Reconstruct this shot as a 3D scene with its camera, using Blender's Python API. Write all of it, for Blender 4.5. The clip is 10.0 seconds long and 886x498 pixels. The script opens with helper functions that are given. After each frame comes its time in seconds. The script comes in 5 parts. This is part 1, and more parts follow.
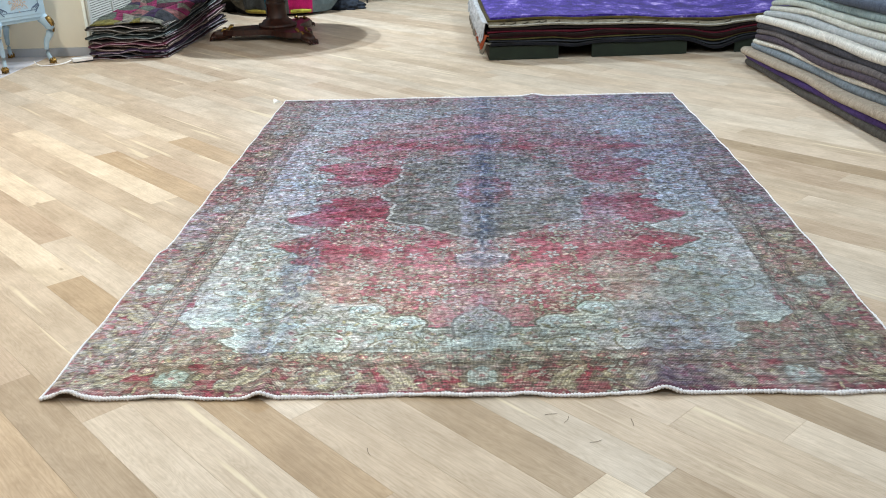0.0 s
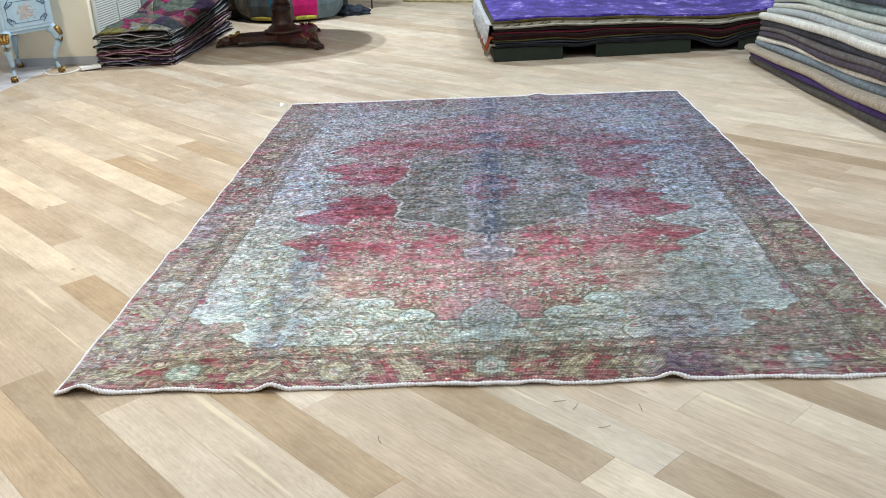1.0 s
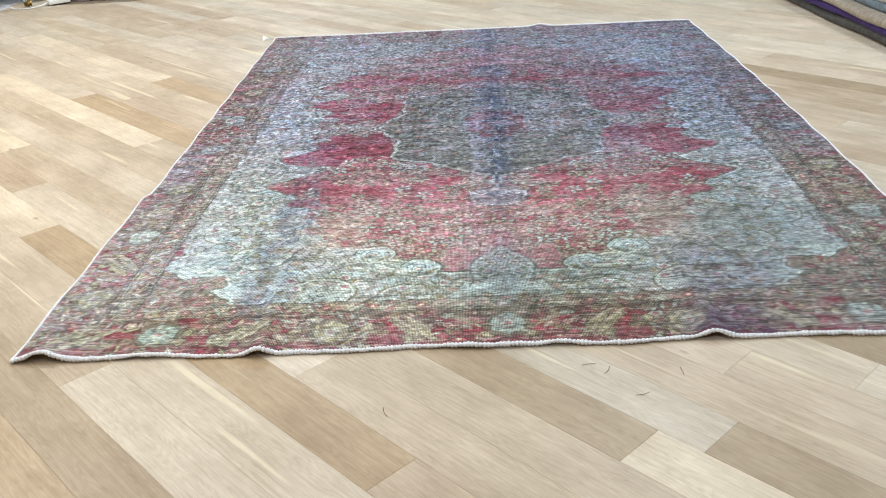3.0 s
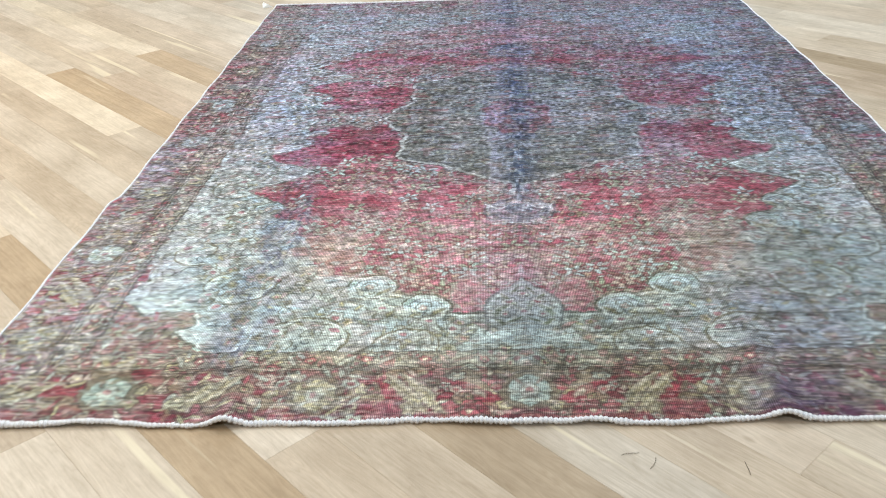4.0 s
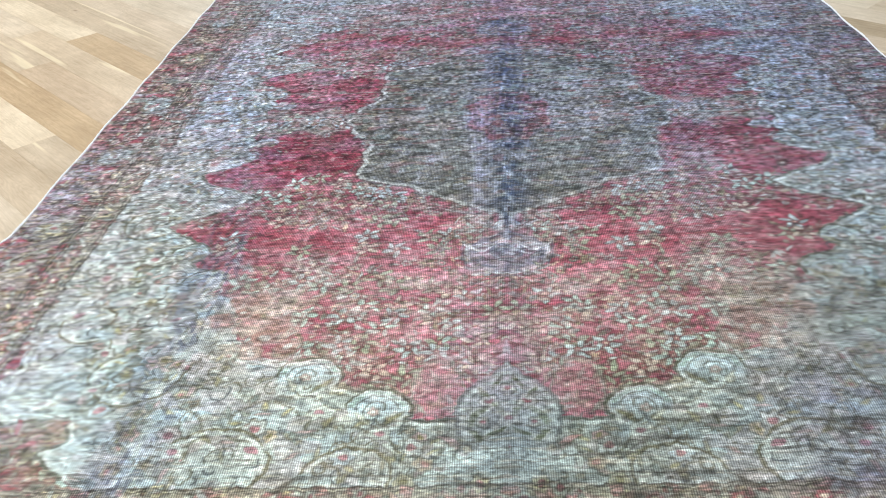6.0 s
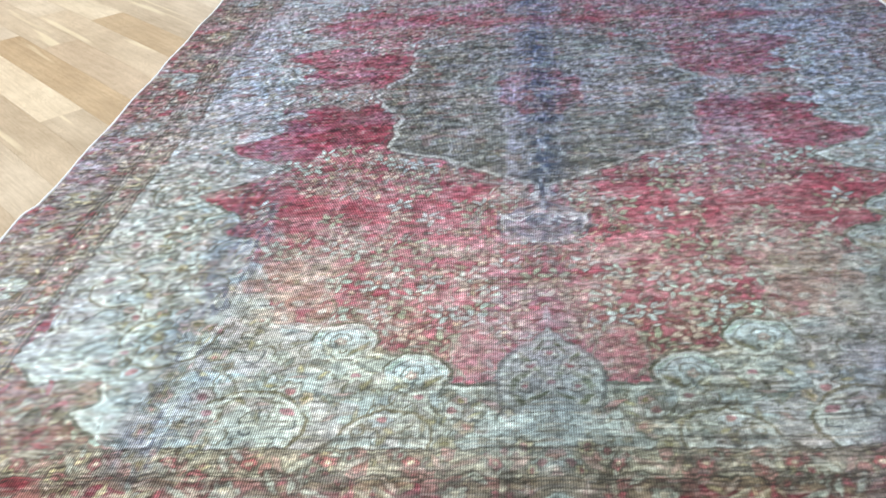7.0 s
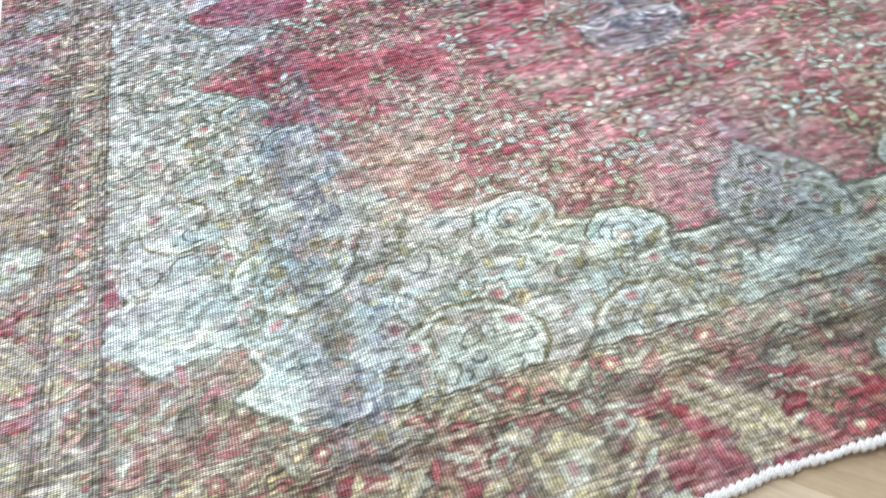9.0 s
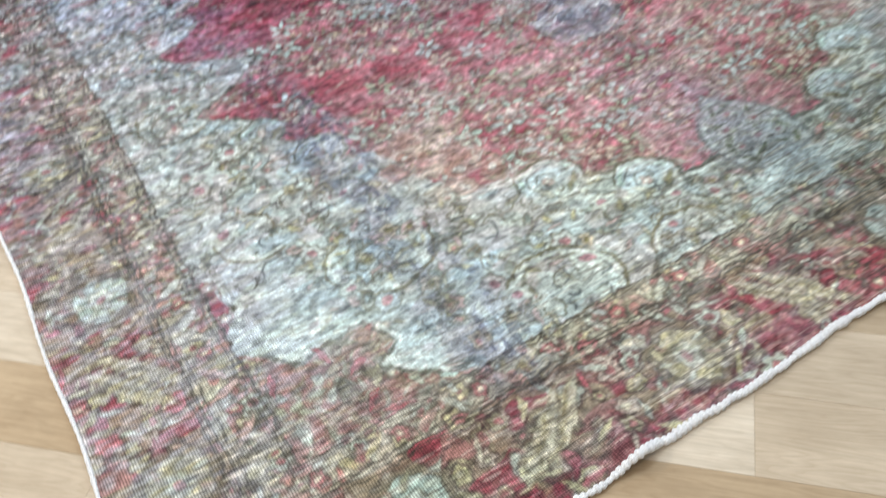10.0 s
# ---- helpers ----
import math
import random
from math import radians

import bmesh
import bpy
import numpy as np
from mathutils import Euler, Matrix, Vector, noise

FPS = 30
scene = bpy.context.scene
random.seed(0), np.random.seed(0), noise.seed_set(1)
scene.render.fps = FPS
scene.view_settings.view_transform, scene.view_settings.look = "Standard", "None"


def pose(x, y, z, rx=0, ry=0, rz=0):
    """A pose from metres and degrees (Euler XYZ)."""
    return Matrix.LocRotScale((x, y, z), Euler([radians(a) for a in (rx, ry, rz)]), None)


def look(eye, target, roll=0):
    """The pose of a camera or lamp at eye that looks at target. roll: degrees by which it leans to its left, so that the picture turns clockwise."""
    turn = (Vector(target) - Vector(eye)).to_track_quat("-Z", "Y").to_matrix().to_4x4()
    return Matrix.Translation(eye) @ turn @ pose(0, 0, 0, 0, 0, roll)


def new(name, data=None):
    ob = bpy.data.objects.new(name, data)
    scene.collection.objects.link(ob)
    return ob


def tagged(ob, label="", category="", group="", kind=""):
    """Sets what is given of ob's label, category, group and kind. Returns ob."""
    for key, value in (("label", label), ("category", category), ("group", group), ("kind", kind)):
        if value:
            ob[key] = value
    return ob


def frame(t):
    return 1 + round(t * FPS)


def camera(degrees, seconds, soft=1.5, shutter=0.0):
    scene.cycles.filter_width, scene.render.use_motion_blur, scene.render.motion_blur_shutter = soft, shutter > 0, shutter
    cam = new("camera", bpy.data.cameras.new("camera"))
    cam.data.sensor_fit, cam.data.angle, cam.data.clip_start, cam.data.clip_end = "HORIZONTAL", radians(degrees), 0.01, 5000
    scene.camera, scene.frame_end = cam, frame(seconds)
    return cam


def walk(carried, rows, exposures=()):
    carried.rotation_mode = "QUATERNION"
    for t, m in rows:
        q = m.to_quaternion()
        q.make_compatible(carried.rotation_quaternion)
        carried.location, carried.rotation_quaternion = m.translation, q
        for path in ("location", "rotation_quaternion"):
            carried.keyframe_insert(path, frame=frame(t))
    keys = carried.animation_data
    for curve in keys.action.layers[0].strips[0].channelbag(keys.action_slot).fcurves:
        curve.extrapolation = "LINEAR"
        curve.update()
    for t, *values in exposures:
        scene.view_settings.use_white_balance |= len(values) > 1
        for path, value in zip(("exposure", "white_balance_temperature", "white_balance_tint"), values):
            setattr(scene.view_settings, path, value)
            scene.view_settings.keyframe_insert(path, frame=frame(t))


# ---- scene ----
cam = camera(52.9, 10.0, soft=1.0, shutter=0.3)
PATH = [
    (0, (0.005, -2.213, 1.422), (-0.078, -0.373, 0.642), -1.9),
    (0.5, (0.007, -2.214, 1.422), (-0.077, -0.371, 0.65), -2.0),
    (1, (0.006, -2.258, 1.387), (-0.094, -0.412, 0.623), -2.9),
    (1.5, (-0.016, -2.276, 1.367), (-0.117, -0.417, 0.635), -3.4),
    (2, (-0.056, -2.265, 1.338), (-0.129, -0.402, 0.614), -4.0),
    (2.5, (-0.064, -2.165, 1.305), (-0.115, -0.334, 0.501), -3.6),
    (2.7, (-0.072, -2.076, 1.283), (-0.13, -0.263, 0.44), -3.5),
    (3.8, (-0.061, -1.572, 1.239), (-0.175, 0.188, 0.297), -2.7),
    (4, (-0.074, -1.451, 1.242), (-0.183, 0.296, 0.276), -2.6),
    (4.5, (-0.061, -1.195, 1.221), (-0.189, 0.529, 0.215), -2.9),
    (5, (0.005, -0.935, 1.17), (-0.18, 0.753, 0.112), -3.6),
    (5.5, (0.03, -0.811, 1.162), (-0.139, 0.853, 0.065), -4.4),
    (5.7, (0.018, -0.796, 1.166), (-0.114, 0.88, 0.082), -4.3),
    (6.8, (-0.019, -0.803, 1.093), (-0.179, 0.911, 0.075), -3.8),
    (7, (-0.053, -0.804, 1.074), (-0.217, 0.89, 0.023), -4.1),
    (7.5, (-0.151, -0.702, 1.003), (-0.34, 0.879, -0.208), -6.8),
    (8, (-0.279, -0.449, 0.874), (-0.451, 1.005, -0.488), -11.5),
    (8.4, (-0.404, -0.355, 0.887), (-0.45, 1.022, -0.563), -11.0),
    (8.5, (-0.437, -0.358, 0.892), (-0.452, 1.035, -0.542), -11.5),
    (8.6, (-0.478, -0.36, 0.908), (-0.459, 1.037, -0.524), -11.5),
    (8.7, (-0.53, -0.383, 0.93), (-0.468, 1.025, -0.49), -10.3),
    (8.9, (-0.652, -0.42, 0.971), (-0.448, 0.999, -0.424), -8.7),
    (9, (-0.686, -0.439, 0.977), (-0.451, 0.979, -0.414), -9.2),
    (9.2, (-0.789, -0.464, 0.981), (-0.435, 0.924, -0.414), -8.5),
    (9.5, (-0.935, -0.416, 0.969), (-0.481, 0.886, -0.48), -8.5),
    (9.8, (-1.066, -0.424, 1.046), (-0.564, 0.829, -0.43), -9.0),
    (10, (-1.179, -0.467, 1.094), (-0.514, 0.815, -0.291), -6.1),
]
walk(cam, [(t, look(e, g, r)) for t, e, g, r in PATH], ((0.0, 0.0), (3.5, 0.0), (4.5, -0.06), (7.5, -0.02), (8.5, -0.05), (9.0, 0.03), (9.5, -0.02), (10.0, -0.14)))
# ---- light ----
world = bpy.data.worlds.new("world")
scene.world = world
world.use_nodes = True
world.node_tree.nodes["Background"].inputs[0].default_value = (1.0, 0.98, 0.95, 1)
world.node_tree.nodes["Background"].inputs[1].default_value = 0.2
scene.view_settings.exposure = 0.0


def ceiling_lamp(x, y, watts, warm, size=0.22, z=3.1):
    d = bpy.data.lights.new("unseen_ceiling_spot", "AREA")
    d.shape, d.size, d.energy, d.color = "DISK", size, watts * 1.17, warm
    o = new("unseen_ceiling_spot", d)
    o.location = (x, y, z)
    return o


NEUTRAL, WARM = (0.79, 0.92, 0.985), (1.0, 0.945, 0.82)
# lamps at (1.2, 3.5) and (-0.5, 9.0) are added only to brighten
for lx, ly, lw, lc in ((-2.9, 2.4, 66, WARM), (-2.4, -0.6, 31, WARM), (-0.9, 0.8, 40, NEUTRAL), (1.7, 0.2, 20, NEUTRAL),
                       (1.2, 3.5, 42, NEUTRAL), (3.2, 2.6, 60, NEUTRAL), (-1.95, 6.9, 76, NEUTRAL), (-1.5, 6.62, 62, NEUTRAL),
                       (1.6, 7.2, 42, NEUTRAL), (0.2, -2.2, 33, NEUTRAL), (-4.4, 4.2, 14, NEUTRAL), (-0.5, 9.0, 12, NEUTRAL)):
    ceiling_lamp(lx, ly, lw, lc, 0.09 if ly > 6 else 0.22)


# ---- materials ----
def srgb(r, g, b):
    return tuple((c / 255 / 12.92) if c <= 10 else ((c / 255 + 0.055) / 1.055) ** 2.4 for c in (r, g, b))


def material(name, rough=0.6, metal=0.0, spec=0.5):
    m = bpy.data.materials.new(name)
    m.use_nodes = True
    nt = m.node_tree
    b = nt.nodes["Principled BSDF"]
    b.inputs["Roughness"].default_value = rough
    b.inputs["Metallic"].default_value = metal
    b.inputs["Specular IOR Level"].default_value = spec
    return m, nt, b


def node(nt, kind, **kw):
    n = nt.nodes.new(kind)
    for k, v in kw.items():
        n.inputs[k].default_value = v
    return n


def mapped(nt, scale, source="Object"):
    tc = nt.nodes.new("ShaderNodeTexCoord")
    mp = nt.nodes.new("ShaderNodeMapping")
    mp.inputs["Scale"].default_value = scale
    nt.links.new(tc.outputs[source], mp.inputs["Vector"])
    return mp.outputs["Vector"]


def ramp(nt, fac, stops):
    r = nt.nodes.new("ShaderNodeValToRGB")
    e = r.color_ramp.elements
    e[0].position, e[0].color = stops[0][0], (*stops[0][1], 1)
    e[1].position, e[1].color = stops[-1][0], (*stops[-1][1], 1)
    for p, c in stops[1:-1]:
        x = e.new(p)
        x.color = (*c, 1)
    nt.links.new(fac, r.inputs["Fac"])
    return r.outputs["Color"]


def noisy(nt, vec, scale, detail=4.0, rough=0.6):
    n = node(nt, "ShaderNodeTexNoise", Scale=scale, Detail=detail, Roughness=rough)
    nt.links.new(vec, n.inputs["Vector"])
    return n.outputs["Fac"]


def blend(nt, kind, fac, a, b):
    mx = nt.nodes.new("ShaderNodeMix")
    mx.data_type, mx.blend_type = "RGBA", kind
    for sock, v in ((mx.inputs[0], fac), (mx.inputs[6], a), (mx.inputs[7], b)):
        if hasattr(v, "is_linked"):
            nt.links.new(v, sock)
        else:
            sock.default_value = v if isinstance(v, float) else (*v, 1)
    return mx.outputs[2]


def bumped(nt, b, height, strength, dist):
    bp = node(nt, "ShaderNodeBump", Strength=strength, Distance=dist)
    nt.links.new(height, bp.inputs["Height"])
    nt.links.new(bp.outputs["Normal"], b.inputs["Normal"])


def fabric(name, c1, c2, grain=320.0, blotch=7.0, rough=0.95, stretch=(1, 1, 1)):
    """Wool or chenille: two tones in soft blotches, with the pile's fine grain."""
    m, nt, b = material(name, rough, 0, 0.15)
    v = mapped(nt, stretch)
    big = noisy(nt, v, blotch, 5, 0.65)
    fine = noisy(nt, v, grain, 2, 0.7)
    col = ramp(nt, big, [(0.32, srgb(*c1)), (0.68, srgb(*c2))])
    tone = ramp(nt, fine, [(0.3, (0.62, 0.62, 0.62)), (0.7, (1.25, 1.25, 1.25))])
    nt.links.new(blend(nt, "MULTIPLY", 1.0, col, tone), b.inputs["Base Color"])
    b.inputs["Sheen Weight"].default_value = 0.06
    bumped(nt, b, fine, 0.5, 0.004)
    return m


def painted(name, c, rough=0.5, wear=0.08, scale=3.0):
    m, nt, b = material(name, rough)
    v = mapped(nt, (1, 1, 1))
    n = noisy(nt, v, scale, 6, 0.65)
    lo = tuple(x * (1 - wear) for x in srgb(*c))
    hi = tuple(min(1, x * (1 + wear)) for x in srgb(*c))
    nt.links.new(ramp(nt, n, [(0.3, lo), (0.7, hi)]), b.inputs["Base Color"])
    bumped(nt, b, noisy(nt, v, 160, 2), 0.08, 0.002)
    return m


def oak():
    """Pale oiled oak: growth rings along the board, its own tone from board to board."""
    m, nt, b = material("oak_board", 0.38, 0, 0.4)
    info = nt.nodes.new("ShaderNodeObjectInfo")
    tc = nt.nodes.new("ShaderNodeTexCoord")
    off = nt.nodes.new("ShaderNodeVectorMath")
    off.operation = "MULTIPLY_ADD"
    nt.links.new(info.outputs["Random"], off.inputs[0])
    off.inputs[1].default_value = (37.0, 11.0, 5.0)
    nt.links.new(tc.outputs["Object"], off.inputs[2])
    mp = nt.nodes.new("ShaderNodeMapping")
    mp.inputs["Scale"].default_value = (1.1, 9.0, 9.0)
    nt.links.new(off.outputs[0], mp.inputs["Vector"])
    cath = noisy(nt, mp.outputs[0], 1.3, 3, 0.55)
    rings = node(nt, "ShaderNodeMath")
    rings.operation = "MULTIPLY"
    rings.inputs[1].default_value = 26.0
    nt.links.new(cath, rings.inputs[0])
    saw = nt.nodes.new("ShaderNodeMath")
    saw.operation = "FRACT"
    nt.links.new(rings.outputs[0], saw.inputs[0])
    mp2 = nt.nodes.new("ShaderNodeMapping")
    mp2.inputs["Scale"].default_value = (4.0, 120.0, 60.0)
    nt.links.new(off.outputs[0], mp2.inputs["Vector"])
    pore = noisy(nt, mp2.outputs[0], 1.0, 3, 0.7)
    mp3 = nt.nodes.new("ShaderNodeMapping")
    mp3.inputs["Scale"].default_value = (1.6, 3.0, 3.0)
    nt.links.new(off.outputs[0], mp3.inputs["Vector"])
    stain = noisy(nt, mp3.outputs[0], 2.2, 7, 0.68)
    c = blend(nt, "MULTIPLY", 0.42, info.outputs["Color"], ramp(nt, saw.outputs[0], [(0.0, (0.78, 0.72, 0.64)), (0.6, (1.05, 1.04, 1.03)), (1.0, (0.9, 0.87, 0.82))]))
    c = blend(nt, "MULTIPLY", 0.46, c, ramp(nt, pore, [(0.3, (0.78, 0.74, 0.69)), (0.62, (1.08, 1.07, 1.07))]))
    c = blend(nt, "MULTIPLY", 0.9, c, ramp(nt, stain, [(0.3, (0.74, 0.69, 0.63)), (0.68, (1.12, 1.11, 1.10))]))
    mp4 = nt.nodes.new("ShaderNodeMapping")
    mp4.inputs["Scale"].default_value = (0.9, 16.0, 5.0)
    nt.links.new(off.outputs[0], mp4.inputs["Vector"])
    sap = noisy(nt, mp4.outputs[0], 1.0, 2, 0.5)
    c = blend(nt, "MIX", ramp(nt, sap, [(0.66, (0.0,) * 3), (0.72, (0.55,) * 3)]), c, srgb(238, 224, 196))
    mp5 = nt.nodes.new("ShaderNodeMapping")
    mp5.inputs["Scale"].default_value = (2.2, 34.0, 20.0)
    nt.links.new(off.outputs[0], mp5.inputs["Vector"])
    vein = noisy(nt, mp5.outputs[0], 1.0, 4, 0.65)
    c = blend(nt, "MULTIPLY", 0.3, c, ramp(nt, vein, [(0.30, (0.76, 0.71, 0.65)), (0.46, (1.0, 1.0, 1.0)), (0.70, (1.06, 1.06, 1.06))]))
    knot = node(nt, "ShaderNodeTexVoronoi", Scale=1.0)
    mp6 = nt.nodes.new("ShaderNodeMapping")
    mp6.inputs["Scale"].default_value = (2.6, 5.2, 3.0)
    nt.links.new(off.outputs[0], mp6.inputs["Vector"])
    nt.links.new(mp6.outputs[0], knot.inputs["Vector"])
    c = blend(nt, "MULTIPLY", 0.8, c, ramp(nt, knot.outputs["Distance"], [(0.02, (0.50, 0.42, 0.34)), (0.06, (1.0, 1.0, 1.0))]))
    nt.links.new(c, b.inputs["Base Color"])
    nt.links.new(ramp(nt, pore, [(0.2, (0.52,) * 3), (0.8, (0.34,) * 3)]), b.inputs["Roughness"])
    bumped(nt, b, pore, 0.12, 0.002)
    return m


def knotted_pile():
    """Worn knotted wool: the woven design with the weft's fine lines and single light knots."""
    m, nt, b = material("knotted_pile", 0.95, 0, 0.12)
    at = nt.nodes.new("ShaderNodeAttribute")
    at.attribute_name = "design"
    v1 = mapped(nt, (110, 420, 1))
    n1 = noisy(nt, v1, 1.0, 2, 0.7)
    v2 = mapped(nt, (420, 60, 1))
    n2 = noisy(nt, v2, 1.0, 1, 0.5)
    c = blend(nt, "MULTIPLY", 1.0, at.outputs["Color"], ramp(nt, n1, [(0.28, (0.56, 0.545, 0.54)), (0.5, (1.0, 1.0, 1.0)), (0.72, (1.42, 1.41, 1.40))]))
    c = blend(nt, "MULTIPLY", 0.55, c, ramp(nt, n2, [(0.3, (0.72, 0.72, 0.7)), (0.7, (1.25, 1.25, 1.25))]))
    for axis_scale, way, amount in ((330.0, "Y", 0.30), (250.0, "X", 0.66)):
        wv = node(nt, "ShaderNodeTexWave", Scale=axis_scale / 20.0, Distortion=1.2, Detail=1.0)
        wv.bands_direction = way
        nt.links.new(mapped(nt, (6.0, 6.0, 6.0)), wv.inputs["Vector"])
        c = blend(nt, "MULTIPLY", amount, c, ramp(nt, wv.outputs["Fac"], [(0.2, (0.55, 0.54, 0.53)), (0.7, (1.3, 1.3, 1.3))]))
    nt.links.new(c, b.inputs["Base Color"])
    b.inputs["Sheen Weight"].default_value = 0.04
    bumped(nt, b, n1, 0.5, 0.002)
    return m


OAK = oak()
PILE = knotted_pile()
WOOL_WHITE = fabric("white_wool_cord", (240, 237, 243), (252, 250, 253), 500, 40)
WALL = painted("cream_wall_paint", (240, 231, 212), 0.7, 0.05, 1.2)
WHITE = painted("white_gloss_paint", (226, 226, 222), 0.4, 0.05)
CEIL = painted("ceiling_paint", (112, 110, 108), 0.8, 0.05)
VENT = painted("grey_white_enamel", (196, 196, 192), 0.45, 0.06)
SKIRT = painted("grey_skirting_paint", (176, 180, 190), 0.45, 0.06)
DARK = painted("dark_void", (22, 21, 22), 0.8, 0.2)
TILE = painted("pale_tile_floor", (205, 203, 212), 0.35, 0.08, 4)
SUBFLOOR = painted("joint_wood", (186, 162, 130), 0.8, 0.2)


# ---- geometry helpers ----
def mesh_of(bm, name, mat=None, smooth=False):
    bmesh.ops.recalc_face_normals(bm, faces=bm.faces[:])
    me = bpy.data.meshes.new(name)
    bm.to_mesh(me)
    bm.free()
    if mat:
        me.materials.append(mat)
    if smooth:
        me.polygons.foreach_set("use_smooth", [True] * len(me.polygons))
    return me


def part(name, bm, mat, parent, label="", smooth=False):
    o = new(name, mesh_of(bm, name, mat, smooth))
    o.parent = parent
    if label:
        tagged(o, label)
    return o


def thing(name, label, category, place=None, group=""):
    e = new(name)
    e.empty_display_size = 0.1
    if place is not None:
        e.matrix_basis = place
    return tagged(e, label, category, group)


def box(bm, x0, x1, y0, y1, z0, z1, bevel=0.0, m=None):
    k = Matrix.Translation(((x0 + x1) / 2, (y0 + y1) / 2, (z0 + z1) / 2)) @ Matrix.Diagonal((x1 - x0, y1 - y0, z1 - z0, 1))
    r = bmesh.ops.create_cube(bm, size=1, matrix=(m @ k) if m else k)
    if bevel:
        es = {e for v in r["verts"] for e in v.link_edges}
        bmesh.ops.bevel(bm, geom=list(es), offset=bevel, segments=2, affect="EDGES", profile=0.6)
    return bm


def boxed(*a, **k):
    return box(bmesh.new(), *a, **k)


def lathe(bm, profile, seg=28, m=None):
    """A turned body from (radius, height) pairs."""
    rings = []
    for r, z in profile:
        ring = []
        for i in range(seg):
            a = 2 * math.pi * i / seg
            p = Vector((r * math.cos(a), r * math.sin(a), z))
            ring.append(bm.verts.new(m @ p if m else p))
        rings.append(ring)
    for a, b in zip(rings, rings[1:]):
        for i in range(seg):
            bm.faces.new((a[i], a[(i + 1) % seg], b[(i + 1) % seg], b[i]))
    bm.faces.new(rings[0][::-1])
    bm.faces.new(rings[-1])
    return bm


def tube(bm, path, radii, seg=8, squash=1.0):
    """A round bar along a path of points."""
    rings = []
    n = len(path)
    for k in range(n):
        a, b = Vector(path[max(k - 1, 0)]), Vector(path[min(k + 1, n - 1)])
        d = (b - a).normalized()
        side = d.cross(Vector((0, 0, 1)))
        side = side.normalized() if side.length > 1e-3 else Vector((1, 0, 0))
        up = side.cross(d)
        r = radii[k] if hasattr(radii, "__len__") else radii
        rings.append([bm.verts.new(Vector(path[k]) + side * (r * math.cos(2 * math.pi * i / seg)) + up * (r * squash * math.sin(2 * math.pi * i / seg))) for i in range(seg)])
    for a, b in zip(rings, rings[1:]):
        for i in range(seg):
            bm.faces.new((a[i], a[(i + 1) % seg], b[(i + 1) % seg], b[i]))
    bm.faces.new(rings[0][::-1])
    bm.faces.new(rings[-1])
    return bm


# ---- structure ----
floor = new("floor", mesh_of(boxed(-6, 6, -5, 12, -0.14, -0.02), "floor", SUBFLOOR))
tagged(floor, "pale oak strip floor laid diagonally, some boards darker", "floor", kind="structure")
# ceiling out of view, its grey chosen to weaken the light it bounces
ceiling = new("ceiling", mesh_of(boxed(-6, 6, -5, 12, 3.3, 3.4), "ceiling", CEIL))
tagged(ceiling, "unseen ceiling, grey to cut bounced light", "ceiling", kind="structure")
for wn, wd in (("wall_north", (-6, 6, 12, 12.2)), ("wall_south", (-6, 6, -5.2, -5)), ("wall_east", (6, 6.2, -5.2, 12.2)), ("wall_west", (-6.2, -6, -5.2, 12.2))):
    tagged(new(wn, mesh_of(boxed(*wd, -0.14, 3.4), wn, WALL)), "plain cream painted wall", "wall", kind="structure")
tagged(new("wall_pier", mesh_of(boxed(-4.25, -3.46, 5.72, 7.0, 0, 3.3, bevel=0.004), "wall_pier", WALL)), "cream painted wall pier beside the cabinet", "wall", kind="structure")
tagged(new("wall_recess", mesh_of(boxed(-6, -4.25, 6.4, 6.6, 0, 3.3), "wall_recess", WALL)), "cream painted wall behind the cabinet", "wall", kind="structure")
bm = bmesh.new()
box(bm, -4.25, -3.448, 5.706, 5.72, 0, 0.075, bevel=0.003)
box(bm, -3.46, -3.446, 5.72, 5.80, 0, 0.075, bevel=0.003)
tagged(new("baseboard", mesh_of(bm, "baseboard", SKIRT)), "grey painted skirting board", "skirting board", kind="structure")
tagged(new("floor_tiles", mesh_of(boxed(-6, -3.83, 3.6, 6.4, -0.02, 0.004, bevel=0.003), "floor_tiles", TILE)), "pale grey-lilac tiled floor strip", "floor", kind="structure")
tagged(new("wall_panel", mesh_of(boxed(-3.6, -3.44, 7.0, 8.9, 0, 3.3, bevel=0.006), "wall_panel", painted("mid_grey_panel", (122, 128, 132), 0.5, 0.06))), "grey painted wall panel", "wall panel", kind="structure")
# ---- rug: the woven design ----
# A quarter of the design, u from the middle axis outwards, v from the end inwards, in metres
STEP = 0.0016
QU, QV = 1.32, 1.886
nu, nv = int(QU / STEP), int(QV / STEP)
GU, GV = np.meshgrid((np.arange(nu) + 0.5) * STEP, (np.arange(nv) + 0.5) * STEP)


def value_noise(x, y, sx, sy, seed):
    """Smooth random values between 0 and 1, of the given cell size."""
    g = np.random.RandomState(seed).rand(256, 256)
    a, b = x / sx + 1000.0, y / sy + 1000.0
    i, j = np.floor(a).astype(int), np.floor(b).astype(int)
    f, h = a - i, b - j
    f, h = f * f * (3 - 2 * f), h * h * (3 - 2 * h)
    i0, i1, j0, j1 = i % 256, (i + 1) % 256, j % 256, (j + 1) % 256
    return (g[j0, i0] * (1 - f) + g[j0, i1] * f) * (1 - h) + (g[j1, i0] * (1 - f) + g[j1, i1] * f) * h


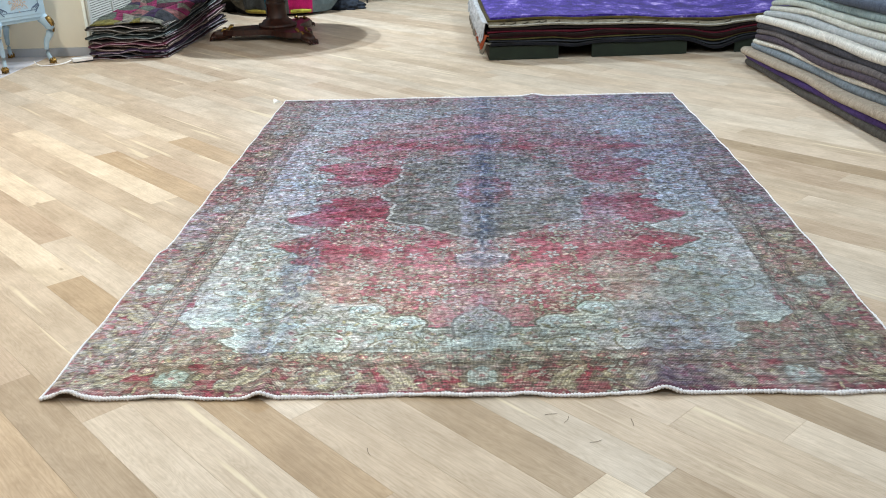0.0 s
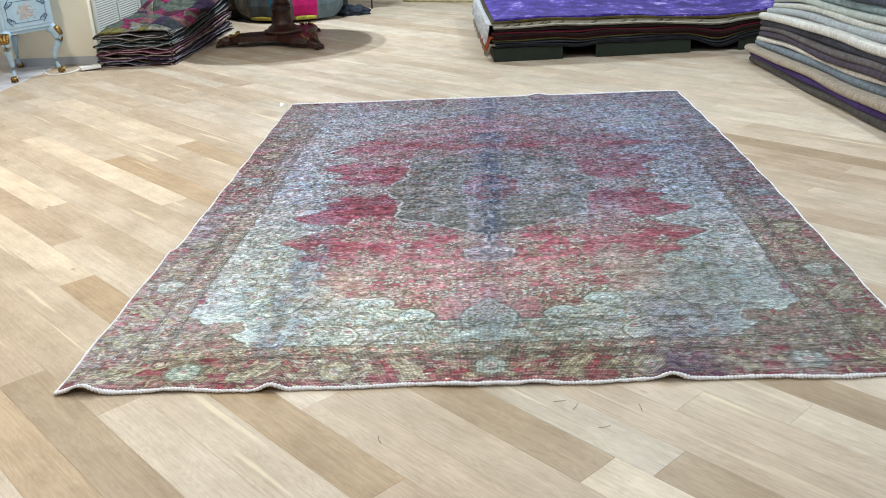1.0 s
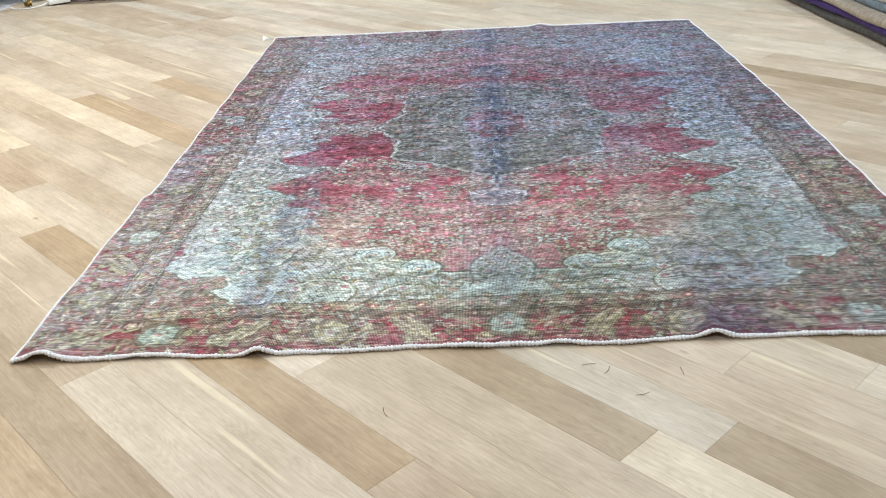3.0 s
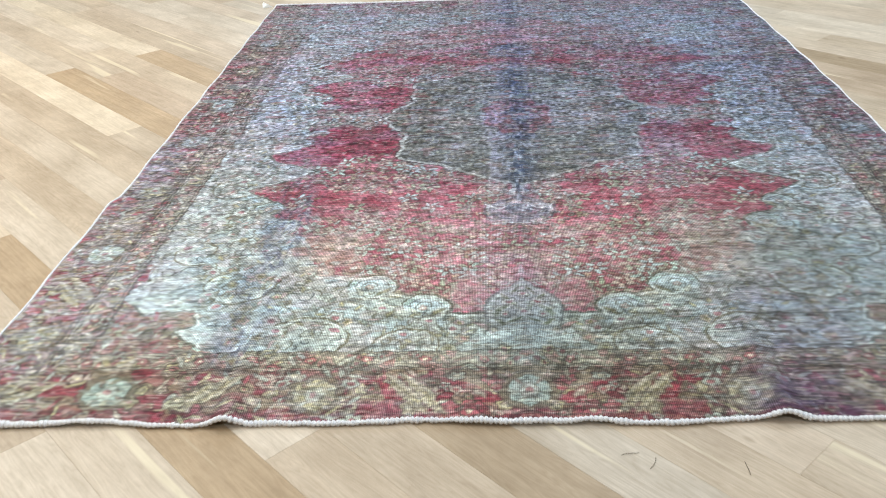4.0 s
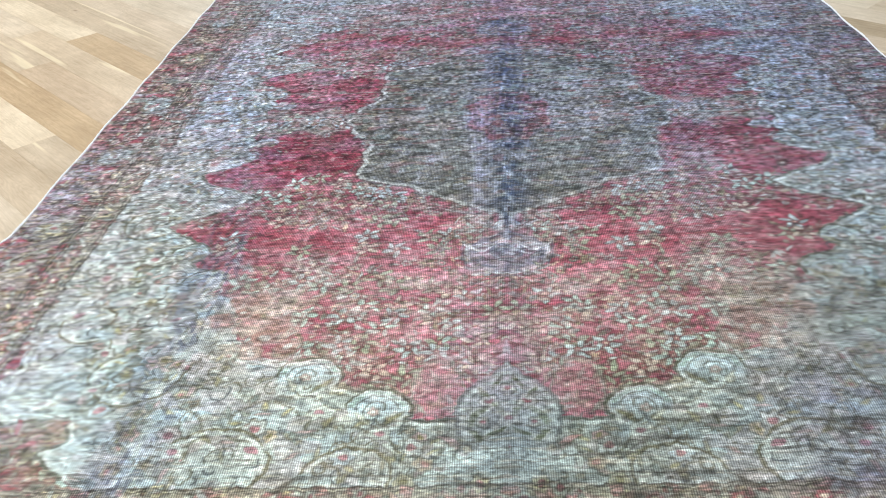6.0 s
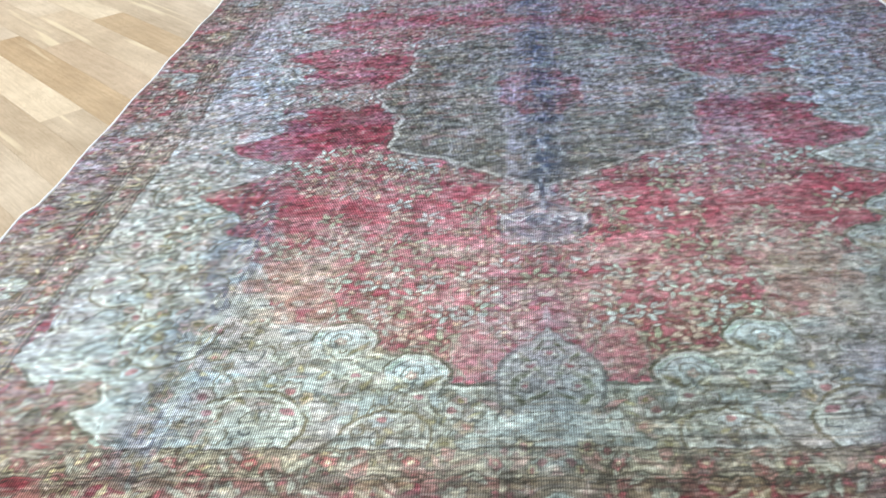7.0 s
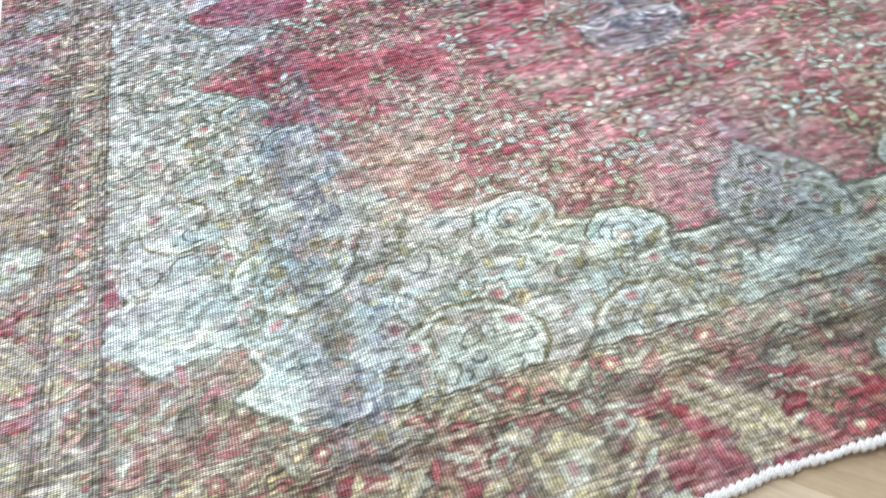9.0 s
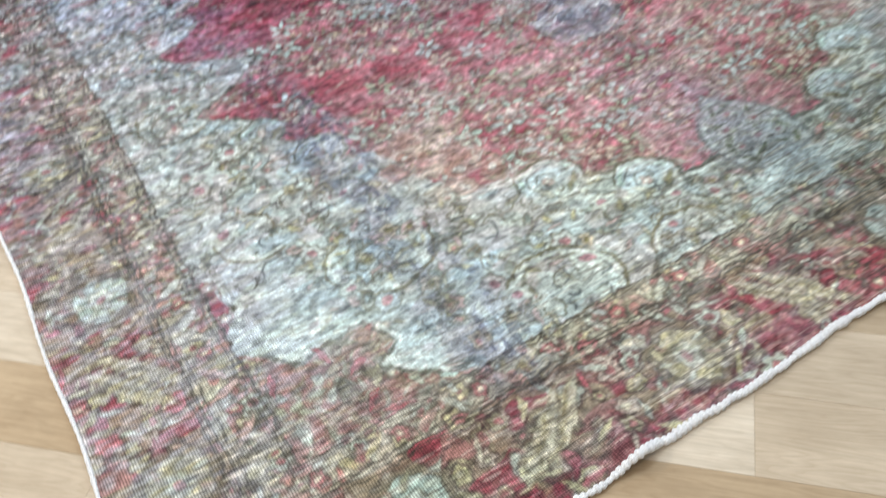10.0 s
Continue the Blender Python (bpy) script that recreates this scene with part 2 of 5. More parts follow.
WU = GU + 0.010 * (value_noise(GU, GV, 0.03, 0.03, 1) - 0.5) + 0.006 * (value_noise(GU, GV, 0.009, 0.009, 3) - 0.5)
WV = GV + 0.010 * (value_noise(GU, GV, 0.03, 0.03, 2) - 0.5) + 0.006 * (value_noise(GU, GV, 0.009, 0.009, 4) - 0.5)
C = lambda r, g, b: np.array((r, g, b)) / 255.0
RED, PINK, WINE = C(152, 78, 94), C(184, 132, 138), C(116, 46, 60)
ICE, MINT, LILAC, PALE = C(170, 190, 200), C(172, 190, 188), C(156, 162, 190), C(202, 212, 208)
OLIVE, GREY, INK, SAND, STRAW = C(132, 126, 102), C(122, 122, 114), C(58, 54, 52), C(188, 166, 146), C(196, 186, 140)
design = np.empty((nv, nu, 3))


def paint(mask, colour, alpha=1.0):
    a = np.clip(mask * alpha, 0, 1)[..., None]
    design[:] = design * (1 - a) + colour * a


def soft(d, w=0.004):
    return np.clip(0.5 - d / w, 0, 1)


def outline(points):
    """The signed distance to a closed outline, negative inside."""
    d = np.full(WU.shape, 9.0)
    inside = np.zeros(WU.shape, bool)
    for (ax, ay), (bx, by) in zip(points, points[1:] + points[:1]):
        ex, ey = bx - ax, by - ay
        t = np.clip(((WU - ax) * ex + (WV - ay) * ey) / (ex * ex + ey * ey + 1e-9), 0, 1)
        d = np.minimum(d, np.hypot(WU - ax - t * ex, WV - ay - t * ey))
        if abs(ey) > 1e-9:
            inside ^= ((ay > WV) != (by > WV)) & (WU < ax + (WV - ay) * ex / ey)
    return np.where(inside, -d, d)


def lobe(cu, cv, r, a0, a1, n=5):
    """A scallop: points on an arc, angles in degrees."""
    return [(cu + r * math.cos(radians(a0 + (a1 - a0) * i / (n - 1))), cv + r * math.sin(radians(a0 + (a1 - a0) * i / (n - 1)))) for i in range(n)]


def window(cu, cv, r):
    i0, i1 = max(int((cu - r) / STEP), 0), min(int((cu + r) / STEP) + 2, nu)
    j0, j1 = max(int((cv - r) / STEP), 0), min(int((cv + r) / STEP) + 2, nv)
    return (slice(j0, j1), slice(i0, i1)) if i1 > i0 and j1 > j0 else None


def stamp(sl, mask, colour, alpha=1.0):
    a = np.clip(mask * alpha, 0, 1)[..., None]
    design[sl] = design[sl] * (1 - a) + colour * a


def flower(cu, cv, r, petals, col, eye, rim=INK, turn=0.0, alpha=0.85, tall=1.0):
    sl = window(cu, cv, r * max(1, tall) * 1.3)
    if sl is None:
        return
    x, y = WU[sl] - cu, (WV[sl] - cv) / tall
    rad, ang = np.hypot(x, y), np.arctan2(y, x)
    edge = r * (0.88 + (0.12 if r < 0.04 else 0.05) * np.cos(petals * (ang + turn)))
    stamp(sl, soft(rad - edge - 0.003), rim, alpha * 0.7)
    stamp(sl, soft(rad - edge + 0.002), col, alpha)
    stamp(sl, soft(rad - r * 0.36), eye, alpha)
    stamp(sl, soft(np.abs(rad - r * 0.40) - 0.0012, 0.003), rim, alpha * 0.4)


def leaf(cu, cv, length, width, turn, col, rim=INK, alpha=0.8):
    sl = window(cu, cv, length)
    if sl is None:
        return
    x, y = WU[sl] - cu, WV[sl] - cv
    c, s = math.cos(turn), math.sin(turn)
    p, q = x * c + y * s, -x * s + y * c
    q = q - 0.25 * width * np.sin(p / length * 3)
    d = np.abs(q) - width * 0.5 * np.clip(1 - (2 * p / length) ** 2, 0, 1) + np.clip(np.abs(p) - length * 0.5, 0, 1)
    stamp(sl, soft(d - 0.0025), rim, alpha * 0.55)
    stamp(sl, soft(d + 0.0015), col, alpha)


def scroll(cu, cv, r, turn, col, thick=0.005, sweep=4.4, alpha=0.75):
    sl = window(cu, cv, r * 1.4)
    if sl is None:
        return
    x, y = WU[sl] - cu, WV[sl] - cv
    rad, ang = np.hypot(x, y), np.mod(np.arctan2(y, x) - turn, 2 * math.pi)
    d = np.abs(rad - r * (1 - 0.5 * ang / sweep)) - thick * 0.5
    stamp(sl, soft(d, 0.003) * (ang < sweep), col, alpha)


def scatter(mask, count, draw, seed):
    q = np.random.RandomState(seed)
    made = 0
    for _ in range(count * 12):
        j, i = q.randint(nv), q.randint(nu)
        if mask[j, i]:
            draw(GU[j, i], GV[j, i], q)
            made += 1
            if made >= count:
                break


# field, corner pieces, medallion
design[:] = RED
mottle = value_noise(GU, GV, 0.10, 0.05, 11) * 0.6 + value_noise(GU, GV, 0.03, 0.02, 12) * 0.4
paint(np.clip((mottle - 0.50) / 0.08, 0, 1) * 0.55, PINK)
paint(np.clip((value_noise(GU, GV, 0.05, 0.02, 93) - 0.62) / 0.06, 0, 1), WINE, 0.6)
corner = outline([(0, 0.288), (0.74, 0.288), (0.80, 0.296), (0.892, 0.384), (0.84, 0.41), (0.866, 0.478), (0.985, 0.455), (1.076, 0.553), (1.03, 0.64), (1.06, 0.78), (1.06, 1.90), (0.76, 1.90), (0.80, 1.815)]
                 + lobe(0.825, 1.735, 0.05, 110, 240, 4) + lobe(0.82, 1.63, 0.055, 120, 250, 4) + [(0.845, 1.555), (0.895, 1.53), (0.86, 1.475), (0.76, 1.42), (0.69, 1.375), (0.77, 1.295), (0.895, 1.225), (0.82, 1.165)]
                 + lobe(0.80, 1.085, 0.055, 95, 240, 6) + lobe(0.725, 0.945, 0.062, 85, 235, 6) + [(0.62, 0.87), (0.57, 0.67)]
                 + lobe(0.402, 0.585, 0.072, 50, 200, 7) + lobe(0.25, 0.482, 0.070, 65, 195, 7) + [(0.19, 0.457), (0.094, 0.457)]
                 + lobe(0.0, 0.485, 0.092, 0, 60, 4) + [(0.018, 0.585), (0, 0.61)])
inside_corner = corner < 0
paint(soft(corner), ICE)
paint(soft(corner) * (value_noise(GU, GV, 0.07, 0.05, 13) > 0.5), MINT, 0.5)
paint(soft(corner) * (value_noise(GU, GV, 0.12, 0.08, 14) > 0.55), PALE, 0.55)
paint(soft(corner) * np.clip((GU - 0.93) / 0.05, 0, 1) * (value_noise(GU, GV, 0.05, 0.05, 15)), SAND, 0.3)
paint(soft(corner) * (value_noise(GU, GV, 0.045, 0.03, 16) > 0.68), C(186, 186, 168), 0.35)
paint(soft(corner) * (value_noise(GU, GV, 0.04, 0.03, 17) > 0.64), C(180, 158, 164), 0.4)
paint(soft(corner) * (value_noise(GU, GV, 0.05, 0.04, 18) > 0.66), C(140, 152, 150), 0.45)
paint(soft(corner) * np.clip(2.4 * value_noise(GU, GV, 0.10, 0.09, 125) - 0.9, 0, 1), C(136, 146, 150), 0.3)
paint(soft(corner) * np.clip(2.6 * value_noise(GU, GV, 0.08, 0.05, 126) - 1.3, 0, 1), C(156, 148, 134), 0.28)
field = (~inside_corner) & (GU < 1.06) & (GV > 0.29)
low_corner = field & (GV < 0.56) & (GU > 0.78)
medal = outline([(0, 1.198), (0.02, 1.232), (0.07, 1.262), (0.16, 1.322), (0.227, 1.365), (0.281, 1.41), (0.33, 1.425)]
                + lobe(0.365, 1.515, 0.072, 270, 375, 5) + [(0.425, 1.58), (0.44, 1.64), (0.418, 1.69), (0.452, 1.745), (0.495, 1.79), (0.50, 1.84), (0.53, 1.888), (0.53, 1.92), (0, 1.92)])
inside_medal = medal < 0


def field_piece(u, v, q):
    c = (MINT, C(160, 148, 136), C(138, 134, 108), SAND, C(150, 164, 150), C(172, 182, 180))[q.randint(6)]
    k = q.rand()
    if k < 0.3:
        flower(u, v, 0.007 + 0.010 * q.rand(), 4 + q.randint(3), c, (RED, C(186, 168, 140), PALE)[q.randint(3)], C(104, 62, 64), q.rand() * 6, 0.85)
    elif k < 0.8:
        leaf(u, v, 0.024 + 0.03 * q.rand(), 0.008 + 0.006 * q.rand(), q.rand() * 6.3, c, C(98, 62, 62), 0.85)
    else:
        scroll(u, v, 0.018 + 0.012 * q.rand(), q.rand() * 6.3, C(96, 66, 62), 0.004)


def pale_piece(u, v, q):
    k = q.rand()
    if k < 0.16:
        flower(u, v, 0.010 + 0.014 * q.rand(), 5, (PALE, C(176, 162, 142), C(182, 192, 196), C(176, 148, 148), C(172, 168, 140))[q.randint(5)], (C(158, 112, 110), C(110, 104, 70), C(128, 132, 122))[q.randint(3)], C(92, 94, 86), q.rand() * 6, 0.85)
    elif k < 0.5:
        leaf(u, v, 0.022 + 0.03 * q.rand(), 0.010, q.rand() * 6.3, (PALE, C(128, 128, 112), C(170, 168, 146), C(184, 160, 160), C(128, 138, 136))[q.randint(5)], C(78, 80, 74), 0.85)
    else:
        scroll(u, v, 0.010 + 0.026 * q.rand() ** 1.6, q.rand() * 6.3, (C(78, 78, 66), C(92, 88, 72), C(66, 72, 76))[q.randint(3)], 0.0036, 2.2 + 2.6 * q.rand(), 0.85)


def grey_piece(u, v, q):
    k = q.rand()
    if k < 0.35:
        flower(u, v, 0.014 + 0.014 * q.rand(), 5, (C(164, 170, 164), C(172, 168, 140), C(140, 146, 156))[q.randint(3)], C(96, 98, 92), C(58, 58, 54), q.rand() * 6, 0.85)
    elif k < 0.65:
        leaf(u, v, 0.035 + 0.03 * q.rand(), 0.012, q.rand() * 6.3, (C(166, 172, 166), C(84, 84, 76), C(172, 170, 146))[q.randint(3)], C(60, 60, 56), 0.85)
    else:
        scroll(u, v, 0.016 + 0.02 * q.rand(), q.rand() * 6.3, C(82, 82, 78), 0.004)


wine_patch = outline([(0.44, 1.52), (0.52, 1.495), (0.66, 1.505), (0.76, 1.49), (0.90, 1.515), (0.90, 1.54), (0.83, 1.57), (0.80, 1.62), (0.84, 1.70), (0.80, 1.79), (0.68, 1.785), (0.60, 1.765), (0.50, 1.80), (0.45, 1.73), (0.44, 1.64)])
inside_wine = (wine_patch < 0.006) & field
wine_patch = wine_patch + 0.05 * (value_noise(GU, GV, 0.05, 0.04, 121) - 0.45) + 0.02 * (value_noise(GU, GV, 0.02, 0.012, 122) - 0.5)
paint(soft(wine_patch, 0.02) * field, C(132, 52, 66), 0.92)
paint(soft(wine_patch, 0.02) * field * (value_noise(GU, GV, 0.05, 0.03, 20) > 0.6), C(112, 36, 52), 0.8)
bar = np.maximum(np.abs(GV - 1.90) - 0.10, 0.48 - GU) + 0.02 * np.sin(GU * 40)
paint(soft(bar, 0.02) * field, C(136, 140, 128), 0.85)
red_band = np.maximum(np.abs(WV - 1.13) - 0.085 + 0.03 * np.sin(WU * 17), 0.16 - WU)
paint(soft(red_band + 0.08 * (value_noise(GU, GV, 0.08, 0.03, 123) - 0.5), 0.03) * field, C(152, 70, 83), 0.7)
pink_heart = np.hypot(GU / 0.44, (GV - 0.86) / 0.26) - 1 + 0.5 * (value_noise(GU, GV, 0.07, 0.04, 124) - 0.5)
paint(soft(pink_heart * 0.1, 0.03) * field, C(174, 96, 112), 0.6)
dense_free = pink_heart < -0.25
dense = field & (wine_patch > 0.01) & (red_band > 0) & ((GV < 1.03) | ((GV > 1.22) & (GV < 1.42) & (GU > 0.3)) | ((value_noise(GU, GV, 0.16, 0.12, 19) > 0.62)))
scatter(dense & ~inside_medal & (~dense_free | (GU < 0.06)), 900, field_piece, 21)
scatter(dense & dense_free, 150, field_piece, 30)
scatter((bar < 0.02) & field & ~inside_medal, 120, field_piece, 26)
scatter(inside_wine & (np.hypot(GU - 0.70, (GV - 1.68) * 0.8) < 0.07), 26, field_piece, 27)


def spray(u, v, q):
    c = (C(172, 194, 186), C(186, 172, 158), C(170, 186, 188), C(150, 160, 138))[q.randint(4)]
    t = q.rand() * 6.3
    for kk in range(5):
        a_ = t + kk * 1.257 + 0.3 * q.rand()
        leaf(u + 0.021 * math.cos(a_), v + 0.021 * math.sin(a_), 0.036, 0.018, a_, c, C(84, 62, 58), 0.95)
    flower(u, v, 0.010, 5, C(168, 92, 98), C(206, 196, 176), C(88, 62, 60), t, 0.9)
    leaf(u + 0.05 * math.cos(t), v + 0.05 * math.sin(t), 0.06, 0.006, t + 0.4, C(98, 82, 70), C(98, 82, 70), 0.7)


scatter(field & ~inside_medal & (GV < 1.0), 60, spray, 94)
scatter(field & ~inside_medal & ~inside_wine & (GV >= 1.0), 34, spray, 95)
scatter(field & ~inside_medal & ~inside_wine, 90, field_piece, 22)
scatter(inside_corner & (GU < 1.04), 470, pale_piece, 23)
# winding vines with leaves on both sides
vine = np.random.RandomState(77)
for cu, cv, r, a0, da in ((0.30, 0.36, 0.10, 0.2, 4.5), (0.48, 0.44, 0.09, 3.0, -4.5), (0.64, 0.42, 0.10, 0.0, 4.8), (0.66, 0.62, 0.09, 2.0, 4.5), (0.80, 0.50, 0.09, 4.0, -4.2), (0.86, 0.68, 0.10, 1.0, 4.8), (0.76, 0.80, 0.09, 5.0, -4.4), (0.97, 0.98, 0.10, 2.0, 4.6),
                          (0.88, 1.06, 0.08, 0.5, 4.4), (0.95, 1.22, 0.08, 3.4, -4.4), (0.90, 1.36, 0.09, 1.4, 4.4), (0.97, 1.52, 0.10, 4.4, -4.5), (0.90, 1.70, 0.09, 0.6, 4.5), (0.18, 0.38, 0.07, 2.2, 4.2)):
    for i in range(34):
        f = i / 33
        a_, r_ = a0 + da * f, r * (1 - 0.62 * f)
        u_, v_ = cu + r_ * math.cos(a_), cv + r_ * math.sin(a_)
        flower(u_, v_, 0.0030, 3, C(84, 84, 72), C(84, 84, 72), C(110, 110, 98), 0, 0.85)
        if i % 5 == 2:
            leaf(u_ + 0.014 * math.cos(a_), v_ + 0.014 * math.sin(a_), 0.036, 0.014, a_ + 0.5, (C(146, 142, 112), PALE, C(176, 152, 152), C(120, 132, 128))[vine.randint(4)], C(76, 74, 60), 0.8)
        if i % 5 == 4:
            leaf(u_ - 0.014 * math.cos(a_), v_ - 0.014 * math.sin(a_), 0.030, 0.012, a_ + 2.4, (PALE, C(140, 150, 140), C(170, 164, 120))[vine.randint(3)], C(76, 74, 60), 0.75)
    flower(cu, cv, 0.026, 6, (C(196, 204, 204), C(186, 180, 178), C(176, 190, 200))[vine.randint(3)], C(156, 104, 110), C(82, 80, 68), vine.rand() * 6, 0.85)
# beige square beside the corner piece
beige = np.maximum(np.abs(WU - 0.545) - 0.10, np.abs(WV - 0.79) - 0.15)
paint(soft(beige + 0.02, 0.07) * np.clip(1.7 * value_noise(GU, GV, 0.035, 0.03, 29) - 0.1, 0, 1), C(178, 164, 154), 0.9)
scatter(beige < 0, 40, lambda u, v, q: flower(u, v, 0.014 + 0.02 * q.rand(), 4, (C(206, 190, 178), C(150, 110, 104), OLIVE)[q.randint(3)], (PALE, C(110, 84, 76))[q.randint(2)], C(110, 88, 78), q.rand() * 6, 0.7), 24)
# corner piece's rims
rimmed = (GU < 1.03) & (GV > 0.31) & ~((GU > 0.48) & (GU < 0.70) & (GV > 0.64) & (GV < 0.90))
rim = np.where(rimmed, np.abs(corner + 0.004), 1)
paint(soft(rim - 0.003, 0.004), C(78, 80, 68), 0.85)
paint(soft(np.where(rimmed, np.abs(corner + 0.014), 1) - 0.0045, 0.004), PALE, 0.75)
paint(soft(np.where(rimmed, np.abs(corner + 0.024), 1) - 0.0015, 0.004), C(90, 92, 80), 0.6)
# arching bands and eyed leaves in the corner piece
for cu, cv, r, t0, sw in ((0.52, 0.33, 0.135, 0.1, 2.9), (0.93, 0.80, 0.085, 4.2, 4.2), (0.27, 0.30, 0.10, 0.2, 2.6), (0.78, 0.62, 0.13, 3.0, 3.2), (0.95, 1.25, 0.09, 4.0, 4.0), (0.86, 1.72, 0.08, 3.6, 4.0)):
    scroll(cu, cv, r, t0, C(98, 94, 74), 0.0065, sw * 1.35, 0.85)
    scroll(cu, cv, r * 0.9, t0, PALE, 0.008, sw * 1.3, 0.7)
for cu, cv, r in ((0.972, 0.825, 0.022), (0.93, 0.52, 0.018), (0.80, 0.37, 0.02), (0.62, 0.38, 0.02), (0.47, 0.38, 0.022), (0.84, 0.56, 0.016), (0.36, 0.48, 0.018), (0.24, 0.42, 0.016), (0.74, 0.80, 0.017), (0.93, 1.30, 0.02), (0.88, 1.60, 0.02)):
    flower(cu, cv, r * 1.6, 6, PALE, C(150, 96, 108), C(124, 126, 118), 0.3, 0.75, 0.8)
# scallops: a pale rimmed lobe with a curl in it
for cu, cv, r in ((0.402, 0.585, 0.066), (0.25, 0.482, 0.064), (0.795, 1.08, 0.05), (0.722, 0.945, 0.056), (0.75, 1.735, 0.042), (0.80, 1.63, 0.045)):
    sl = window(cu, cv, r * 1.3)
    rad = np.hypot(WU[sl] - cu, WV[sl] - cv)
    stamp(sl, soft(rad - r + 0.006) * np.clip((WV[sl] - cv) / 0.03 + 0.8, 0, 1), C(180, 198, 208), 0.85)
    stamp(sl, soft(np.abs(rad - r) - 0.0025, 0.003) * (WV[sl] > cv + 0.006), C(76, 78, 64), 0.85)
    stamp(sl, soft(np.abs(rad - r + 0.012) - 0.004, 0.003) * (WV[sl] > cv + 0.012), C(152, 174, 166), 0.85)
    stamp(sl, soft(np.abs(rad - r + 0.021) - 0.0016, 0.003) * (WV[sl] > cv + 0.006), C(84, 88, 80), 0.8)
    scroll(cu, cv + 0.006, r * 0.42, 5.6, C(84, 86, 78), 0.0038, 4.0, 0.8)
    leaf(cu - r * 0.5, cv - r * 0.35, r * 0.9, 0.014, 2.2, C(122, 120, 92), C(70, 70, 58), 0.8)
    leaf(cu + r * 0.45, cv - r * 0.3, r * 0.8, 0.014, 0.8, C(196, 200, 186), C(80, 80, 66), 0.8)
    flower(cu + 0.004, cv, 0.014, 5, C(180, 150, 146), PALE, C(96, 92, 80), 0, 0.7)
# plain light tips of the corner piece, and the red leaf between them
paint(soft(corner + 0.012, 0.01) * soft(np.hypot((WU - 1.0) / 1.5, WV - 0.53) - 0.052, 0.02), C(190, 204, 204), 0.75)
paint(soft(corner + 0.012, 0.01) * soft(np.hypot((WU - 0.83), WV - 0.365) - 0.05, 0.02), C(186, 204, 208), 0.75)
leaf(0.885, 0.452, 0.085, 0.032, 2.5, C(158, 96, 92), INK, 0.8)
# lower corner filling
paint(low_corner * 1.0, OLIVE, 0.45)
scatter(low_corner, 90, lambda u, v, q: leaf(u, v, 0.05, 0.018, q.rand() * 6.3, (C(178, 176, 140), C(150, 70, 78), C(168, 182, 170), C(96, 92, 76))[q.randint(4)], INK, 0.9), 25)
# arch at the end's middle
pink_lobe = np.hypot((WU - 0.135) / 0.052, (WV - 0.545) / 0.085) - 1
paint(soft(pink_lobe * 0.06, 0.02) * field, C(182, 136, 144), 0.5)
paint(soft((np.abs(pink_lobe) - 0.05) * 0.06) * (WV > 0.47) * field, C(140, 142, 130), 0.7)
scatter(field & (pink_lobe < 0.2), 26, field_piece, 28)
paint(soft(np.abs(np.maximum(np.abs(WU - 0.145) - 0.05, np.abs(WV - 0.405) - 0.05)) - 0.0018, 0.003), C(86, 92, 88), 0.85)
ring = np.where(WV > 0.47, np.hypot(WU / 0.096, (WV - 0.47) / (0.115 + 0.03 * np.clip(1 - np.abs(WU) / 0.03, 0, 1))) - 1, np.maximum(np.abs(WU) / 0.096 - 1 + 0.9 * (0.47 - WV), (0.375 - WV) / 0.09)) * 0.095
paint(soft(ring), C(150, 160, 164), 0.75)
for kk, (off, w, c, al) in enumerate(((0.0, 0.0035, C(86, 90, 90), 0.8), (0.011, 0.004, C(186, 198, 198), 0.7), (0.021, 0.0022, C(92, 96, 92), 0.7))):
    paint(soft(np.abs(ring + off) - w, 0.003) * (WV > 0.385), c, al)
for cu, cv, r in ((0.036, 0.50, 0.020), (0.0, 0.45, 0.024), (0.05, 0.445, 0.016), (0.0, 0.535, 0.017)):
    flower(cu, cv, r, 5, C(196, 198, 190), C(148, 66, 74), C(58, 60, 52), 0.4, 1.0)
for cu, cv, t in ((0.02, 0.48, 0.8), (0.055, 0.475, 2.2), (0.025, 0.42, 2.5), (0.06, 0.41, 0.6), (0.018, 0.56, 1.9), (0.045, 0.53, 0.9), (0.07, 0.455, 1.6)):
    leaf(cu, cv, 0.048, 0.016, t, C(92, 100, 78), C(196, 202, 196), 1.0)
leaf(0.0, 0.60, 0.075, 0.020, math.pi / 2, C(188, 200, 202), C(96, 86, 84), 0.85)
leaf(0.0, 0.66, 0.07, 0.014, math.pi / 2, C(178, 176, 186), C(110, 84, 88), 0.8)
scatter((GU < 0.34) & (GV > 0.305) & (GV < 0.41), 46, pale_piece, 115)
scatter((GU < 0.30) & (GV > 0.305) & (GV < 0.40), 16, lambda u, v, q: leaf(u, v, 0.05, 0.017, q.rand() * 6.3, (C(112, 110, 84), C(172, 128, 128), C(196, 204, 200))[q.randint(3)], C(66, 66, 56), 0.9), 116)
leaf(0.0, 0.335, 0.07, 0.03, math.pi / 2, C(146, 152, 148), C(78, 78, 70), 0.8)
